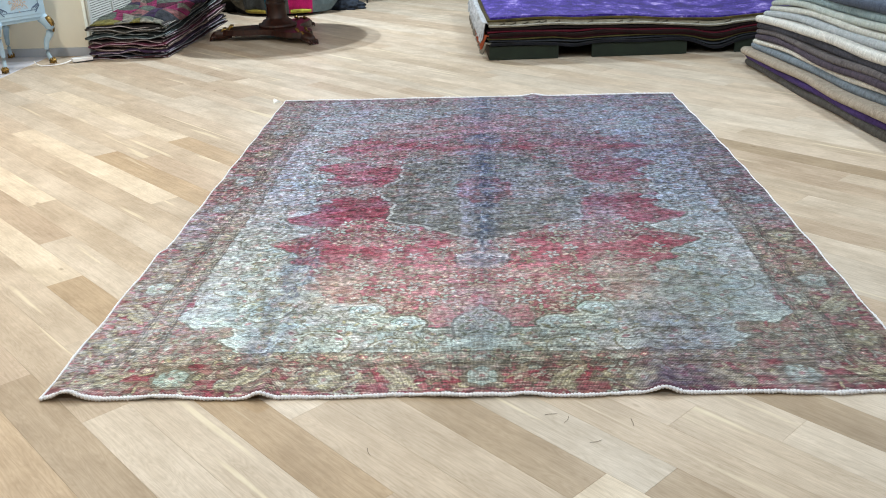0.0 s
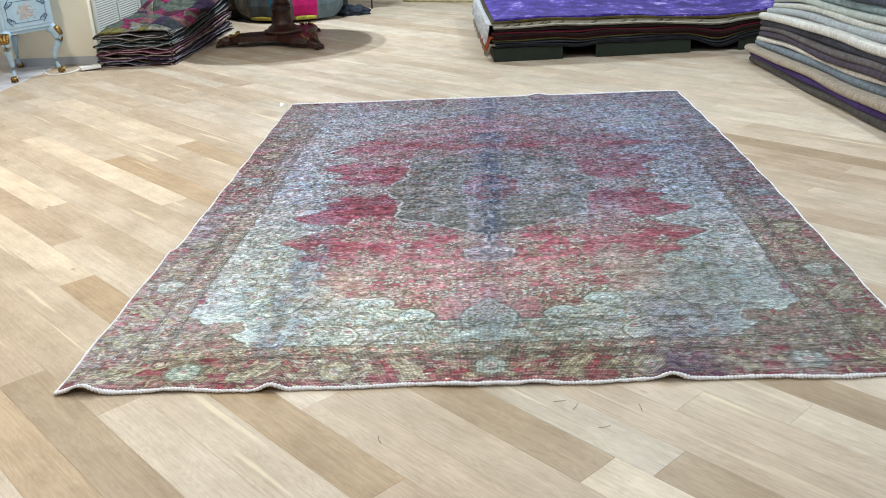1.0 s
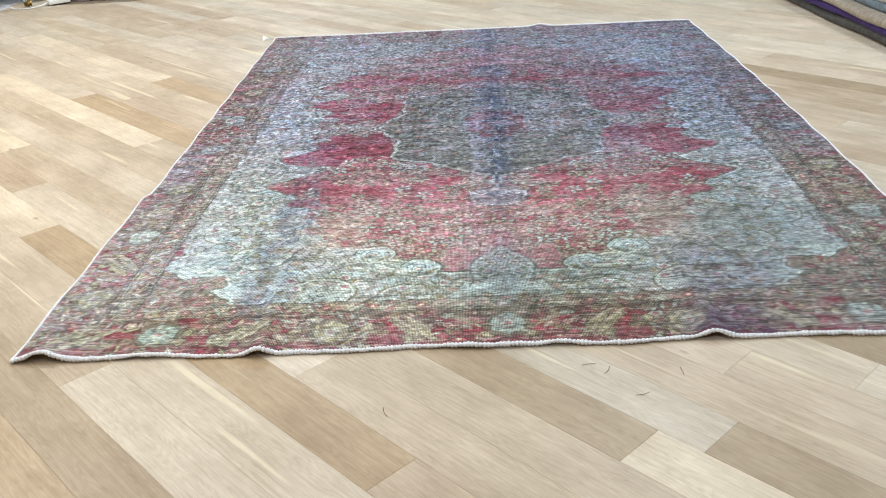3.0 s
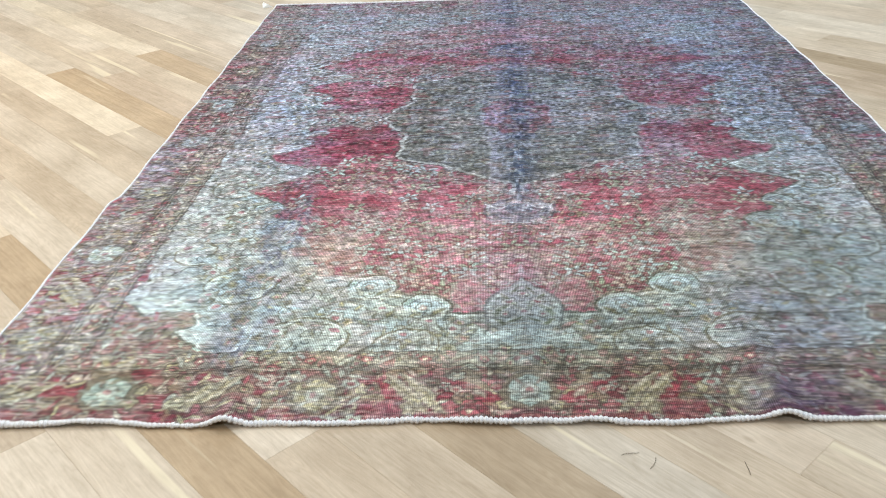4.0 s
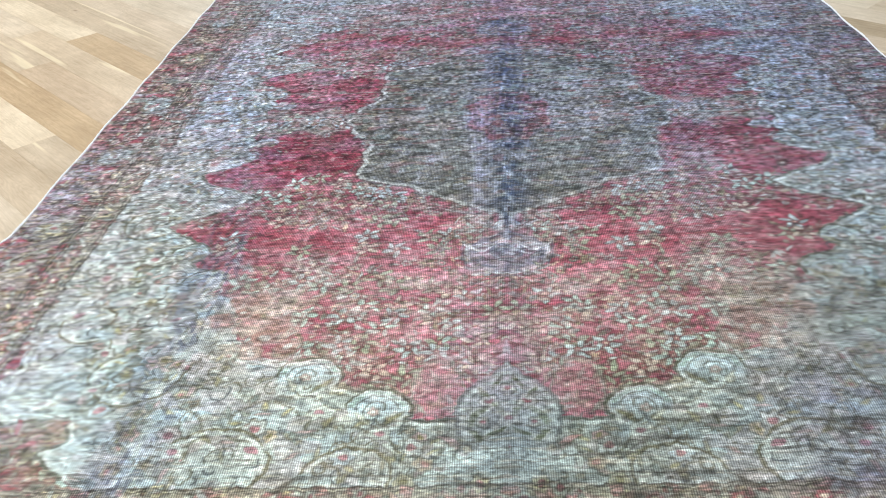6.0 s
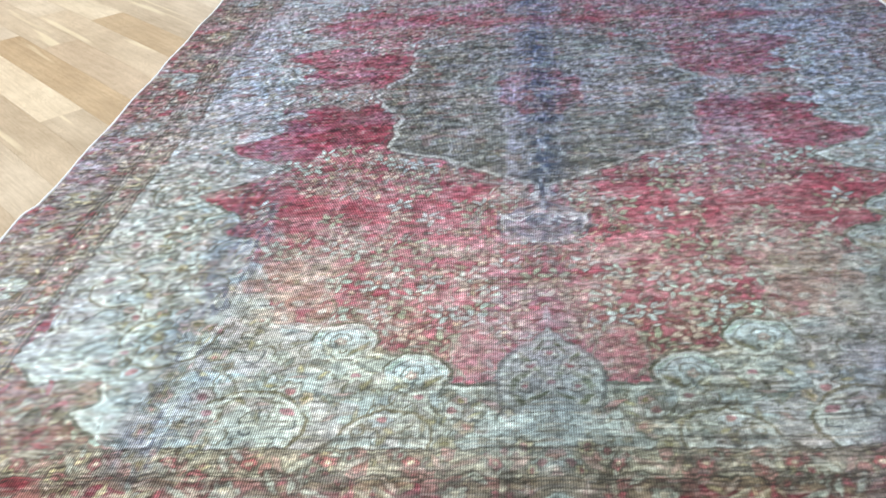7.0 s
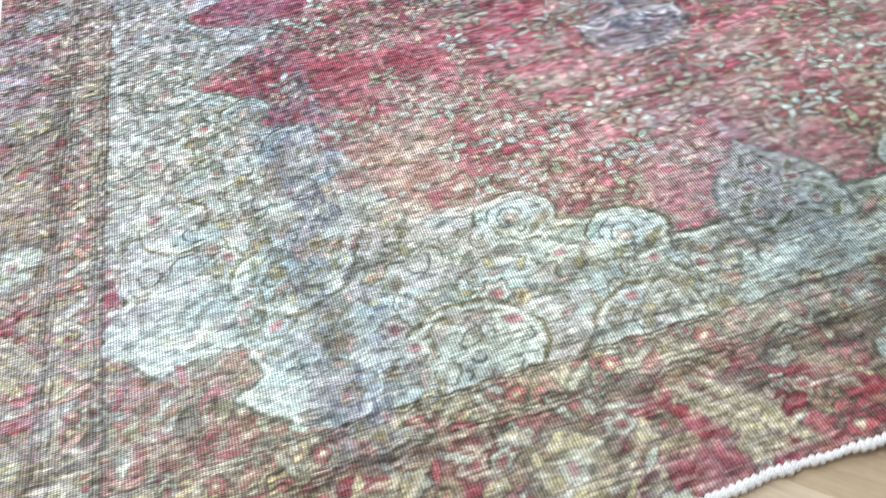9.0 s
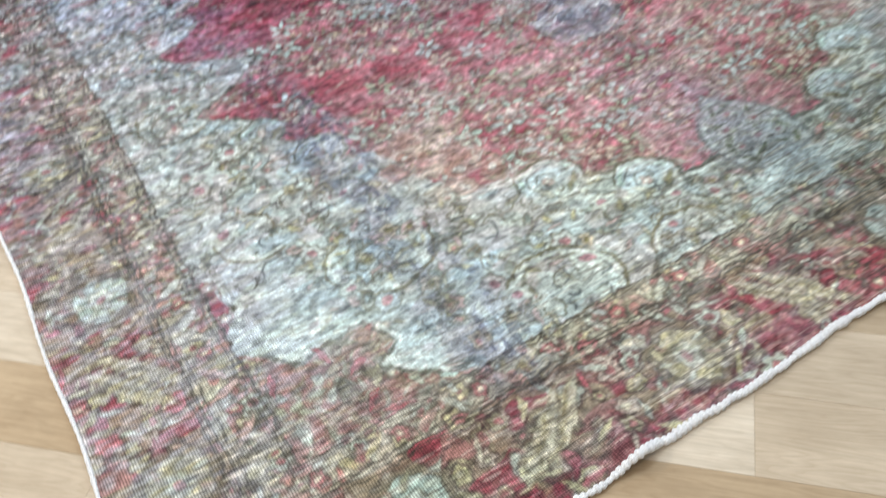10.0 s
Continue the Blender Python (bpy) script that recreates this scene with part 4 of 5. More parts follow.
# colours lightened towards the near left, standing in for lamp light
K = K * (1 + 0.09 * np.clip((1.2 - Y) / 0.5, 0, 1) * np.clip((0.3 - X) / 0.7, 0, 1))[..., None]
# whole near end a little lighter and warmer
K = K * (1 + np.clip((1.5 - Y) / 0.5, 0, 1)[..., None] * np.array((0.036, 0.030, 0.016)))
K = np.clip(K, 0.02, 0.95)
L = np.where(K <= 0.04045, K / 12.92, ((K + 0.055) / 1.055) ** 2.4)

rug = thing("rug", "faded red and ice-blue medallion rug with white bound ends", "rug")
rows, cols = X.shape
co = np.stack((X, Y, Z), -1).reshape(-1, 3)
idx = np.arange(rows * cols).reshape(rows, cols)
quads = np.stack((idx[:-1, :-1], idx[:-1, 1:], idx[1:, 1:], idx[1:, :-1]), -1).reshape(-1, 4)
me = bpy.data.meshes.new("pile")
me.vertices.add(len(co))
me.vertices.foreach_set("co", co.astype(np.float32).ravel())
me.loops.add(quads.size)
me.loops.foreach_set("vertex_index", quads.astype(np.int32).ravel())
me.polygons.add(len(quads))
me.polygons.foreach_set("loop_start", np.arange(0, quads.size, 4, dtype=np.int32))
me.update(calc_edges=True)
me.polygons.foreach_set("use_smooth", np.ones(len(quads), dtype=bool))
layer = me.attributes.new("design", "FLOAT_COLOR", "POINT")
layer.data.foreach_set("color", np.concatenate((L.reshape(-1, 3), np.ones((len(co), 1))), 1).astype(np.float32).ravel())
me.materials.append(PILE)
pile = new("woven_face", me)
pile.parent = rug


def bound_edge(name, label, along, fixed, n, radius, lump):
    """An overcast cord along one edge of the rug."""
    t = np.linspace(0, 1, n)
    s_, t_ = (t, np.full(n, fixed)) if along == "s" else (np.full(n, fixed), t)
    x, y, z = lay(s_, t_)
    w = np.abs(np.sin(np.arange(n) * math.pi / 5.0)) * 0.5 + 0.5
    q = np.random.RandomState(n)
    r = radius * (1 + lump * (w - 0.75) + 0.18 * (q.rand(n) - 0.5))
    r = r * (0.50 + 0.50 * value_noise(x, y, 0.07, 0.07, 81) + 0.50 * value_noise(x, y, 0.017, 0.017, 84))
    y = y + (0.004 if along == "s" else 0.0) * (value_noise(x, y, 0.02, 0.02, 114) - 0.5)
    pts = [(float(x[i]), float(y[i]), float(max(z[i], radius * 0.8))) for i in range(n)]
    part(name, tube(bmesh.new(), pts, [float(v) for v in r], 7, 0.85), WOOL_WHITE, rug, label, smooth=True)


bound_edge("end_binding", "lumpy white wool overcast end", "s", 0.0, 1250, 0.0062, 1.0)
bound_edge("end_binding", "lumpy white wool overcast end", "s", 1.0, 520, 0.0068, 0.5)
bound_edge("side_binding", "thin white wool selvedge", "t", 0.0, 900, 0.0034, 0.5)
bound_edge("side_binding", "thin white wool selvedge", "t", 1.0, 700, 0.0034, 0.5)
# ---- things ----
GILT, _nt, _b = material("worn_gilt", 0.38, 0.85)
_nt.links.new(ramp(_nt, noisy(_nt, mapped(_nt, (1, 1, 1)), 60, 4), [(0.35, srgb(84, 62, 34)), (0.6, srgb(172, 138, 78))]), _b.inputs["Base Color"])
BLUE_PAINT = painted("chalky_blue_paint", (166, 192, 212), 0.5, 0.1, 9)
CREAM_TRIM = painted("cream_gilt_trim", (214, 206, 186), 0.45, 0.1, 20)
BLUE_LINE = painted("dark_blue_line", (74, 96, 128), 0.6, 0.2, 30)
COPPER = painted("copper_flower_paint", (186, 170, 160), 0.5, 0.2, 50)
PLASTIC = painted("white_plastic", (244, 244, 247), 0.35, 0.02)
PORT = painted("dark_plastic", (44, 44, 50), 0.4, 0.1)
GREEN = painted("faded_green_pallet_paint", (17, 29, 16), 0.8, 0.35, 8)
PALLET_WOOD = painted("dark_pallet_wood", (58, 46, 36), 0.85, 0.3, 10)


def mahogany():
    m, nt, b = material("polished_mahogany", 0.42, 0, 0.4)
    v = mapped(nt, (9, 9, 1.2))
    nt.links.new(ramp(nt, noisy(nt, v, 3.5, 5, 0.65), [(0.3, srgb(26, 13, 10)), (0.7, srgb(66, 32, 21))]), b.inputs["Base Color"])
    return m


MAHOGANY = mahogany()


def painted_cabinet():
    c = thing("cabinet", "pale blue painted cabinet with gilded cabriole legs and painted flowers", "cabinet", pose(-3.86, 4.95, 0.004, 0, 0, 59.7))
    w, d = 0.475, 0.62
    part("body", boxed(0, w, 0, d, 0.40, 1.02, bevel=0.006), BLUE_PAINT, c, "chalky pale blue painted case")
    part("apron", boxed(0.012, w - 0.012, 0.012, d - 0.012, 0.375, 0.40, bevel=0.004), BLUE_PAINT, c)
    bm = box(bmesh.new(), -0.014, w + 0.014, -0.014, d + 0.014, 0.695, 0.725, bevel=0.008)
    part("moulding", bm, CREAM_TRIM, c, "cream and gilt moulding")
    part("top", boxed(-0.02, w + 0.02, -0.02, d + 0.02, 1.02, 1.05, bevel=0.009), CREAM_TRIM, c, "cream edged top")
    # painted frame with curled corners, and a flower spray in the middle
    for z0, z1 in ((0.43, 0.665), (0.755, 0.99)):
        pn = part("panel", boxed(0.03, w - 0.03, -0.004, 0.004, z0, z1, bevel=0.002), BLUE_PAINT, c)
        bm = bmesh.new()
        x0, x1, a0, a1 = 0.06, w - 0.06, z0 + 0.035, z1 - 0.03
        for pa, pb in (((x0 + 0.03, a0), (x1 - 0.03, a0)), ((x0 + 0.03, a1), (x1 - 0.03, a1)), ((x0, a0 + 0.03), (x0, a1 - 0.03)), ((x1, a0 + 0.03), (x1, a1 - 0.03))):
            tube(bm, [(pa[0], -0.005, pa[1]), (pb[0], -0.005, pb[1])], 0.0022, 5)
        for cx, cz, sx, sz in ((x0, a0, 1, 1), (x1, a0, -1, 1), (x0, a1, 1, -1), (x1, a1, -1, -1)):
            for k in range(4):
                r = 0.014 + 0.003 * k
                tube(bm, [(cx + sx * (0.006 + 0.012 * k + r * math.cos(t)), -0.005, cz + sz * (0.004 + 0.010 * (3 - k) + r * math.sin(t))) for t in np.linspace(0, 4.5, 8)], 0.0034, 5)
        part("painted_line", bm, BLUE_LINE, pn, "dark blue painted line with curled leaf corners")
        bm = bmesh.new()
        q = random.Random(3)
        for k in range(170):
            a = q.random() * 6.28
            r = 0.092 * math.sqrt(q.random()) * (0.72 + 0.28 * math.cos(8 * a))
            bmesh.ops.create_icosphere(bm, subdivisions=1, radius=0.004 + 0.003 * q.random(), matrix=Matrix.Translation((w / 2 + 1.15 * r * math.cos(a), -0.005, (z0 + z1) / 2 + r * math.sin(a) * 0.95)) @ Matrix.Diagonal((1, 0.3, 1, 1)))
        part("painted_flower", bm, COPPER, pn, "copper painted flower spray")
        bm = bmesh.new()
        tube(bm, [(-0.006, 0.05, z0 + 0.02), (-0.006, 0.05, z1 - 0.02), (-0.006, d - 0.05, z1 - 0.02), (-0.006, d - 0.05, z0 + 0.02)], 0.006, 6)
        part("gilt_line", bm, GILT, pn, "gilded edge line")
    for cx, cy, ox, oy in ((0.03, 0.03, -1, -1), (w - 0.03, 0.03, 1, -1), (0.03, d - 0.03, -1, 1), (w - 0.03, d - 0.03, 1, 1)):
        pts, rad = [], []
        for t in np.linspace(0, 1, 16):
            z = 0.395 * (1 - t) + 0.03 * t
            out = 0.034 * math.sin(math.pi * min(1, t * 1.9)) * (t < 0.53) - 0.014 * math.sin(math.pi * max(0, (t - 0.53) / 0.47)) + 0.012 * t
            pts.append((cx + ox * out, cy + oy * out, z))
            rad.append(0.034 * (1 - t) ** 1.5 + 0.0125 + 0.006 * max(0, t - 0.85) / 0.15)
        leg = part("leg", tube(bmesh.new(), pts, rad, 10), BLUE_PAINT, c, "pale blue curved leg", smooth=True)
        bm = bmesh.new()
        for k in (-1, 0, 1):
            n_ = 7 if k == 0 else 4
            tube(bm, [(p[0] + ox * (r * 0.62) + 0.016 * k * abs(oy), p[1] + oy * (r * 0.62) - 0.016 * k * ox * oy, p[2]) for p, r in list(zip(pts, rad))[0:n_]], [0.016, 0.019, 0.018, 0.013, 0.010, 0.007, 0.003][:n_], 8)
        part("gilt_knee", bm, GILT, leg, "gilded carved knee", smooth=True)
        bm = bmesh.new()
        fx, fy = pts[-1][0] + ox * 0.006, pts[-1][1] + oy * 0.006
        bmesh.ops.create_uvsphere(bm, u_segments=14, v_segments=8, radius=0.026, matrix=Matrix.Translation((fx, fy, 0.024)) @ Matrix.Diagonal((1, 1, 0.9, 1)))
        for k in range(6):
            a = k * math.pi / 3
            tube(bm, [(fx + 0.012 * math.cos(a), fy + 0.012 * math.sin(a), 0.052), (fx + 0.028 * math.cos(a), fy + 0.028 * math.sin(a), 0.03), (fx + 0.027 * math.cos(a), fy + 0.027 * math.sin(a), 0.008)], 0.007, 6)
        part("claw_foot", bm, GILT, leg, "dull gilded claw foot", smooth=True)


def wall_vent():
    v = thing("vent_grille", "white louvred metal vent grille on the side of the pier", "vent", pose(-3.46, 5.82, 0.12))
    w, h, n = 1.08, 1.08, 50
    part("backing", boxed(0.001, 0.004, 0, w, 0, h), painted("grey_duct", (112, 110, 106), 0.8, 0.1), v, "dark space behind the louvres")
    bm = bmesh.new()
    for y0, y1, z0, z1 in ((-0.03, 0.02, -0.03, h + 0.03), (w - 0.02, w + 0.03, -0.03, h + 0.03), (0.02, w - 0.02, -0.03, 0.02), (0.02, w - 0.02, h - 0.02, h + 0.03), (w / 2 - 0.012, w / 2 + 0.012, 0.02, h - 0.02)):
        box(bm, 0.004, 0.024, y0, y1, z0, z1, bevel=0.002)
    part("frame", bm, VENT, v)
    slat = mesh_of(boxed(-0.0015, 0.0015, -w / 4 + 0.018, w / 4 - 0.018, -0.0075, 0.0075), "slat", VENT)
    for side in (0.25, 0.75):
        for i in range(n):
            o = new("slat", slat)
            o.parent = v
            o.matrix_basis = Matrix.Translation((0.012, w * side, 0.035 + (h - 0.07) * i / (n - 1))) @ Matrix.Rotation(radians(-38), 4, "Y")


def wall_plate():
    w = thing("wall_socket", "small white plastic wall socket on the pier", "socket", pose(-3.725, 5.72, 0.70))
    part("plate", boxed(-0.04, 0.04, -0.010, -0.0005, -0.035, 0.035, bevel=0.003), PLASTIC, w)
    part("plug", boxed(-0.018, 0.022, -0.045, -0.0105, -0.022, 0.018, bevel=0.005), PLASTIC, w, "white plug")


def adaptor():
    a = thing("extension_socket", "white plastic extension socket on the floor with its cable", "socket", pose(-3.415, 5.43, 0, 0, 0, 36))
    part("case", boxed(-0.085, 0.085, -0.042, 0.042, 0.012, 0.040, bevel=0.006), PLASTIC, a)
    part("underside", boxed(-0.05, 0.08, -0.036, 0.036, 0.0, 0.013, bevel=0.002), PORT, a, "dark underside strip")
    bm = bmesh.new()
    pts = [(-0.085 - 0.25 * t, -0.05 * math.sin(3.1 * t) + 0.02 * t, 0.007 + 0.018 * (1 - t) ** 3) for t in np.linspace(0, 1, 24)]
    pts += [(-0.335 - 0.04 * math.sin(1.6 * t), 0.02 + 0.05 * t, 0.007 + 0.035 * t) for t in np.linspace(0.1, 1, 10)]
    part("cable", tube(bm, pts, 0.0055, 7), PLASTIC, a, "white flex", smooth=True)


def folded(depth, length, thick, wave, lean=0.0, swell=0.0, n=48, seed=0):
    """A folded rug: a soft rounded fold along y at x = 0, its leaves running to +x."""
    q = np.random.RandomState(seed)
    ph = q.rand(4) * 6.3
    bm = bmesh.new()
    r = thick / 2
    prof = [((r - r * math.sin(a)) * 1.05, -r * math.cos(a)) for a in np.linspace(0, math.pi, 9)]
    prof = [(depth * f, -r * 0.96) for f in (1, 0.66, 0.33, 0.12)] + prof + [(depth * f, r * 0.96) for f in (0.12, 0.33, 0.66, 1)]
    rings = []
    for i in range(n + 1):
        y = length * i / n
        f = y / length
        g = 1 + swell * f
        cap = min(1, 0.82 + 9 * min(f, 1 - f))
        dx = lean * f + 0.035 * max(0, 1 - 28 * f) ** 2 + 0.008 * math.sin(6 * f + ph[0]) + 0.004 * math.sin(23 * f + ph[1])
        dz = wave(f)
        rings.append([bm.verts.new((px + dx, y, (pz * cap + r) * g + dz + 0.003 * math.sin(9 * px + 14 * f + ph[2]))) for px, pz in prof])
    m = len(prof)
    for a, b in zip(rings, rings[1:]):
        for i in range(m):
            bm.faces.new((a[i], a[(i + 1) % m], b[(i + 1) % m], b[i]))
    bm.faces.new(rings[0])
    bm.faces.new(rings[-1][::-1])
    return bm


def stack_by_wall():
    tones = ((("dark_red_wool", (96, 30, 46), (60, 50, 56), "thin dark red and slate folded rug under a pile"),
              ("slate_wool", (86, 92, 108), (58, 56, 66), "slate blue folded wool rug in a pile"),
              ("umber_wool", (56, 42, 42), (86, 66, 62), "dark brown folded wool rug in a pile"),
              ("mauve_wool", (120, 98, 98), (72, 54, 58), "mauve and brown folded wool rug in a pile"),
              ("black_brown_wool", (34, 30, 30), (62, 50, 50), "black-brown folded wool rug in a pile"),
              ("fawn_wool", (150, 128, 116), (88, 70, 66), "fawn folded wool rug with a pale edge in a pile"),
              ("green_grey_wool", (64, 72, 70), (42, 46, 48), "grey-green folded wool rug in a pile"),
              ("plum_brown_wool", (84, 50, 66), (48, 36, 42), "plum brown folded wool rug in a pile"),
              ("charcoal_wool", (42, 42, 44), (70, 62, 62), "charcoal folded wool rug in a pile"),
              ("rose_wool", (140, 52, 84), (72, 40, 54), "rose and brown folded wool rug in a pile"),
              ("teal_grey_wool", (86, 104, 106), (50, 58, 62), "teal-grey folded wool rug in a pile"),
              ("dark_olive_wool", (66, 62, 50), (42, 38, 36), "dark olive folded wool rug in a pile"),
              ("violet_wool", (92, 64, 104), (54, 40, 58), "violet folded wool rug in a pile"),
              ("pale_slate_wool", (130, 136, 140), (76, 80, 86), "pale slate folded wool rug in a pile")))
    tones = [tones[i] for i in (0, 1, 4, 12, 5, 2, 9, 3, 7, 10, 6, 13, 11, 8)]
    z = 0.0
    for k, (n, c1, c2, lab) in enumerate(tones):
        th = (0.014, 0.018, 0.018, 0.021, 0.021, 0.021, 0.022, 0.021, 0.021, 0.021, 0.021, 0.021, 0.021, 0.024)[k]
        rise = 0.13 * k / 13
        e = thing("folded_rug", lab, "rug", pose(-2.72 + (0.03, 0.035, 0.0, 0.02, 0.01, 0.03, 0.025, 0.0, 0.025, 0.005, 0.02, 0.0, 0.015, 0.0)[k], 5.50 + 0.02 * (k % 3), z, 0, 0, 90) @ pose(0, 0, 0), "folded rugs piled by the vent")
        half = folded(2.05 - 0.1 * (k % 2), 0.68 - 0.03 * (k % 3), th, lambda f, rise=rise, k=k: 0.010 * math.sin(7 * f + 1.7 * k) + 0.006 * math.sin(17 * f + 2.3 * k), 0.01, 0, 20, k)
        for v in half.verts:
            v.co.z += rise * max(0, v.co.x - 0.5) / 1.5 + 0.006 * math.sin(5 * v.co.x + k)
        part("fold", half, fabric(n, tuple(int(v * 0.78) for v in c1), tuple(int(v * 0.78) for v in c2), 260, 12), e, smooth=True)
        part("selvedge", tube(bmesh.new(), [(-0.001 + 0.003 * math.sin(9 * t), 0.01 + (0.64 - 0.03 * (k % 3)) * t, th * 0.45 + 0.010 * math.sin(7 * t + 1.7 * k) + 0.006 * math.sin(17 * t + 2.3 * k)) for t in np.linspace(0, 1, 24)], 0.005, 6), fabric(n + "_edge", tuple(min(255, v + 120) for v in c2), tuple(min(255, v + 50) for v in c2), 300, 20), e, smooth=True)
        part("selvedge", tube(bmesh.new(), [(2.0 * t, -0.004 + 0.004 * math.sin(31 * t + k), th * 0.5 + rise * max(0, 2.0 * t - 0.5) / 1.5 + 0.006 * math.sin(10 * t + k) + 0.006 * math.sin(2.3 * k) + 0.010 * math.sin(1.7 * k)) for t in np.linspace(0.01, 0.95, 40)], 0.0045, 6), bpy.data.materials[n + "_edge"], e, smooth=True)
        z += th * 0.98
    # patchwork rug thrown on top
    p = thing("patchwork_rug", "crumpled patchwork rug in pink, cream and purple on a rug pile", "rug", pose(-3.36, 5.53, z))
    q = random.Random(11)
    cols = [fabric("patch_" + n, tuple(int(v * 0.74) for v in c), tuple(int(v * 0.34) for v in c), 240, 26) for n, c in (("pink", (196, 52, 122)), ("rose", (196, 130, 134)), ("cream", (200, 194, 178)), ("violet", (84, 60, 104)), ("sage", (132, 142, 132)), ("mustard", (176, 164, 84)), ("wine", (120, 42, 78)), ("slate", (74, 78, 90)))]

    def top(x, y):
        lift = 0.135 * max(0, y - 0.5) / 1.5
        z_ = 0.012 + lift + 0.016 * math.sin(17 * x + 5 * y) * math.sin(11 * y) + 0.050 * math.exp(-((x - 0.52) / 0.09) ** 2 - ((y - 0.25 - 0.2 * x) / 0.22) ** 2) + 0.02 * math.sin(3.1 * y + 4 * x) ** 2
        z_ += 0.10 * math.exp(-((x - 0.52) / 0.16) ** 2 - ((y - 1.30) / 0.16) ** 2) + 0.06 * math.exp(-((x - 0.25) / 0.10) ** 2 - ((y - 1.05 - 0.3 * x) / 0.10) ** 2)
        return z_ + 0.022 * abs(math.sin(9 * x - 7 * y + 1.5 * math.sin(6 * x))) * min(1, 3 * y)
    xs = [0.02, 0.13, 0.21, 0.34, 0.43, 0.56, 0.68]
    ys = [0.0]
    while ys[-1] < 2.1:
        ys.append(ys[-1] + q.uniform(0.07, 0.17))
    for i in range(len(xs) - 1):
        last = 0
        for j in range(len(ys) - 1):
            bm = bmesh.new()
            g = 6
            vs = [[bm.verts.new((x + 0.035 * math.sin(9 * y + 4 * x) * min(1, 12 * x), y + 0.05 * math.sin(8 * x + 2 * y) * min(1, 8 * y), top(x, y) - (0.045 * max(0, x - 0.62) / 0.06))) for x in np.linspace(xs[i], xs[i + 1], g)] for y in np.linspace(ys[j], ys[j + 1], g)]
            for a in range(g - 1):
                for b in range(g - 1):
                    bm.faces.new((vs[a][b], vs[a][b + 1], vs[a + 1][b + 1], vs[a + 1][b]))
            ex = bmesh.ops.extrude_face_region(bm, geom=bm.faces[:])
            for v in ex["geom"]:
                if isinstance(v, bmesh.types.BMVert):
                    v.co.z -= 0.010
            last = last if q.random() < 0.25 else q.choice((0, 0, 1, 1, 2, 2, 2, 3, 3, 4, 6, 7))
            part("patch", bm, cols[last if j else (5, 5, 2, 5, 2, 4)[i]], p, smooth=True)


def pedestal_table():
    cx, cy = -1.90, 6.44
    t = thing("pedestal_table", "round dark mahogany pedestal table with carved gilt-touched paw feet", "table", pose(cx, cy, 0))
    bm = lathe(bmesh.new(), ((0.70, 0.735), (0.735, 0.74), (0.745, 0.755), (0.74, 0.772), (0.70, 0.778)), 56)
    part("tabletop", bm, MAHOGANY, t, smooth=False)
    bm = lathe(bmesh.new(), ((0.18, 0.10), (0.18, 0.135), (0.15, 0.14), (0.135, 0.165), (0.11, 0.18), (0.098, 0.20), (0.094, 0.25), (0.092, 0.30), (0.098, 0.31), (0.098, 0.335), (0.086, 0.345), (0.10, 0.36), (0.086, 0.375), (0.074, 0.39), (0.074, 0.60), (0.11, 0.66), (0.2, 0.70), (0.24, 0.735)), 28)
    part("column", bm, MAHOGANY, t, smooth=True)
    bm = bmesh.new()
    n = 64
    lo, hi = [], []
    for i in range(n):
        a = 2 * math.pi * i / n
        r = 0.22 + 0.32 * (0.5 + 0.5 * math.cos(3 * (a - radians(191)))) ** 1.8
        lo.append(bm.verts.new((r * math.cos(a), r * math.sin(a), 0.055)))
        hi.append(bm.verts.new((r * 0.97 * math.cos(a), r * 0.97 * math.sin(a), 0.105)))
    for i in range(n):
        bm.faces.new((lo[i], lo[(i + 1) % n], hi[(i + 1) % n], hi[i]))
    bm.faces.new(lo[::-1])
    bm.faces.new(hi)
    part("base", bm, MAHOGANY, t)
    for k in range(3):
        a = radians(191 + 120 * k)
        u = Vector((math.cos(a), math.sin(a), 0))
        s = Vector((-math.sin(a), math.cos(a), 0))
        bm = bmesh.new()
        tube(bm, [u * 0.44 + Vector((0, 0, 0.060)), u * 0.50 + Vector((0, 0, 0.062)), u * 0.56 + Vector((0, 0, 0.055)), u * 0.60 + Vector((0, 0, 0.044)), u * 0.63 + Vector((0, 0, 0.030))], [0.05, 0.058, 0.056, 0.046, 0.026], 10, 0.85)
        for m in (-1.5, -0.5, 0.5, 1.5):
            p = u * 0.585 + s * (0.026 * m)
            tube(bm, [p + Vector((0, 0, 0.045)), p + u * 0.045 + Vector((0, 0, 0.032)), p + u * 0.062 + Vector((0, 0, 0.010))], [0.016, 0.016, 0.008], 8)
        foot = part("foot", bm, MAHOGANY, t, "carved dark paw foot", smooth=True)
        bm = bmesh.new()
        for m in (-1, 1):
            tube(bm, [u * (0.42 + 0.10 * v) + s * (m * (0.05 - 0.02 * v)) + Vector((0, 0, 0.125 - 0.035 * v + 0.012 * math.sin(9 * v))) for v in np.linspace(0, 1.6, 10)], 0.014, 6)
        for m in (-1.5, -0.5, 0.5, 1.5):
            p = u * 0.60 + s * (0.026 * m) + Vector((0, 0, 0.052))
            tube(bm, [p, p + u * 0.03 - Vector((0, 0, 0.008))], [0.006, 0.004], 6)
        part("gilt_leaf", bm, GILT, foot, "gilt carved leaf", smooth=True)


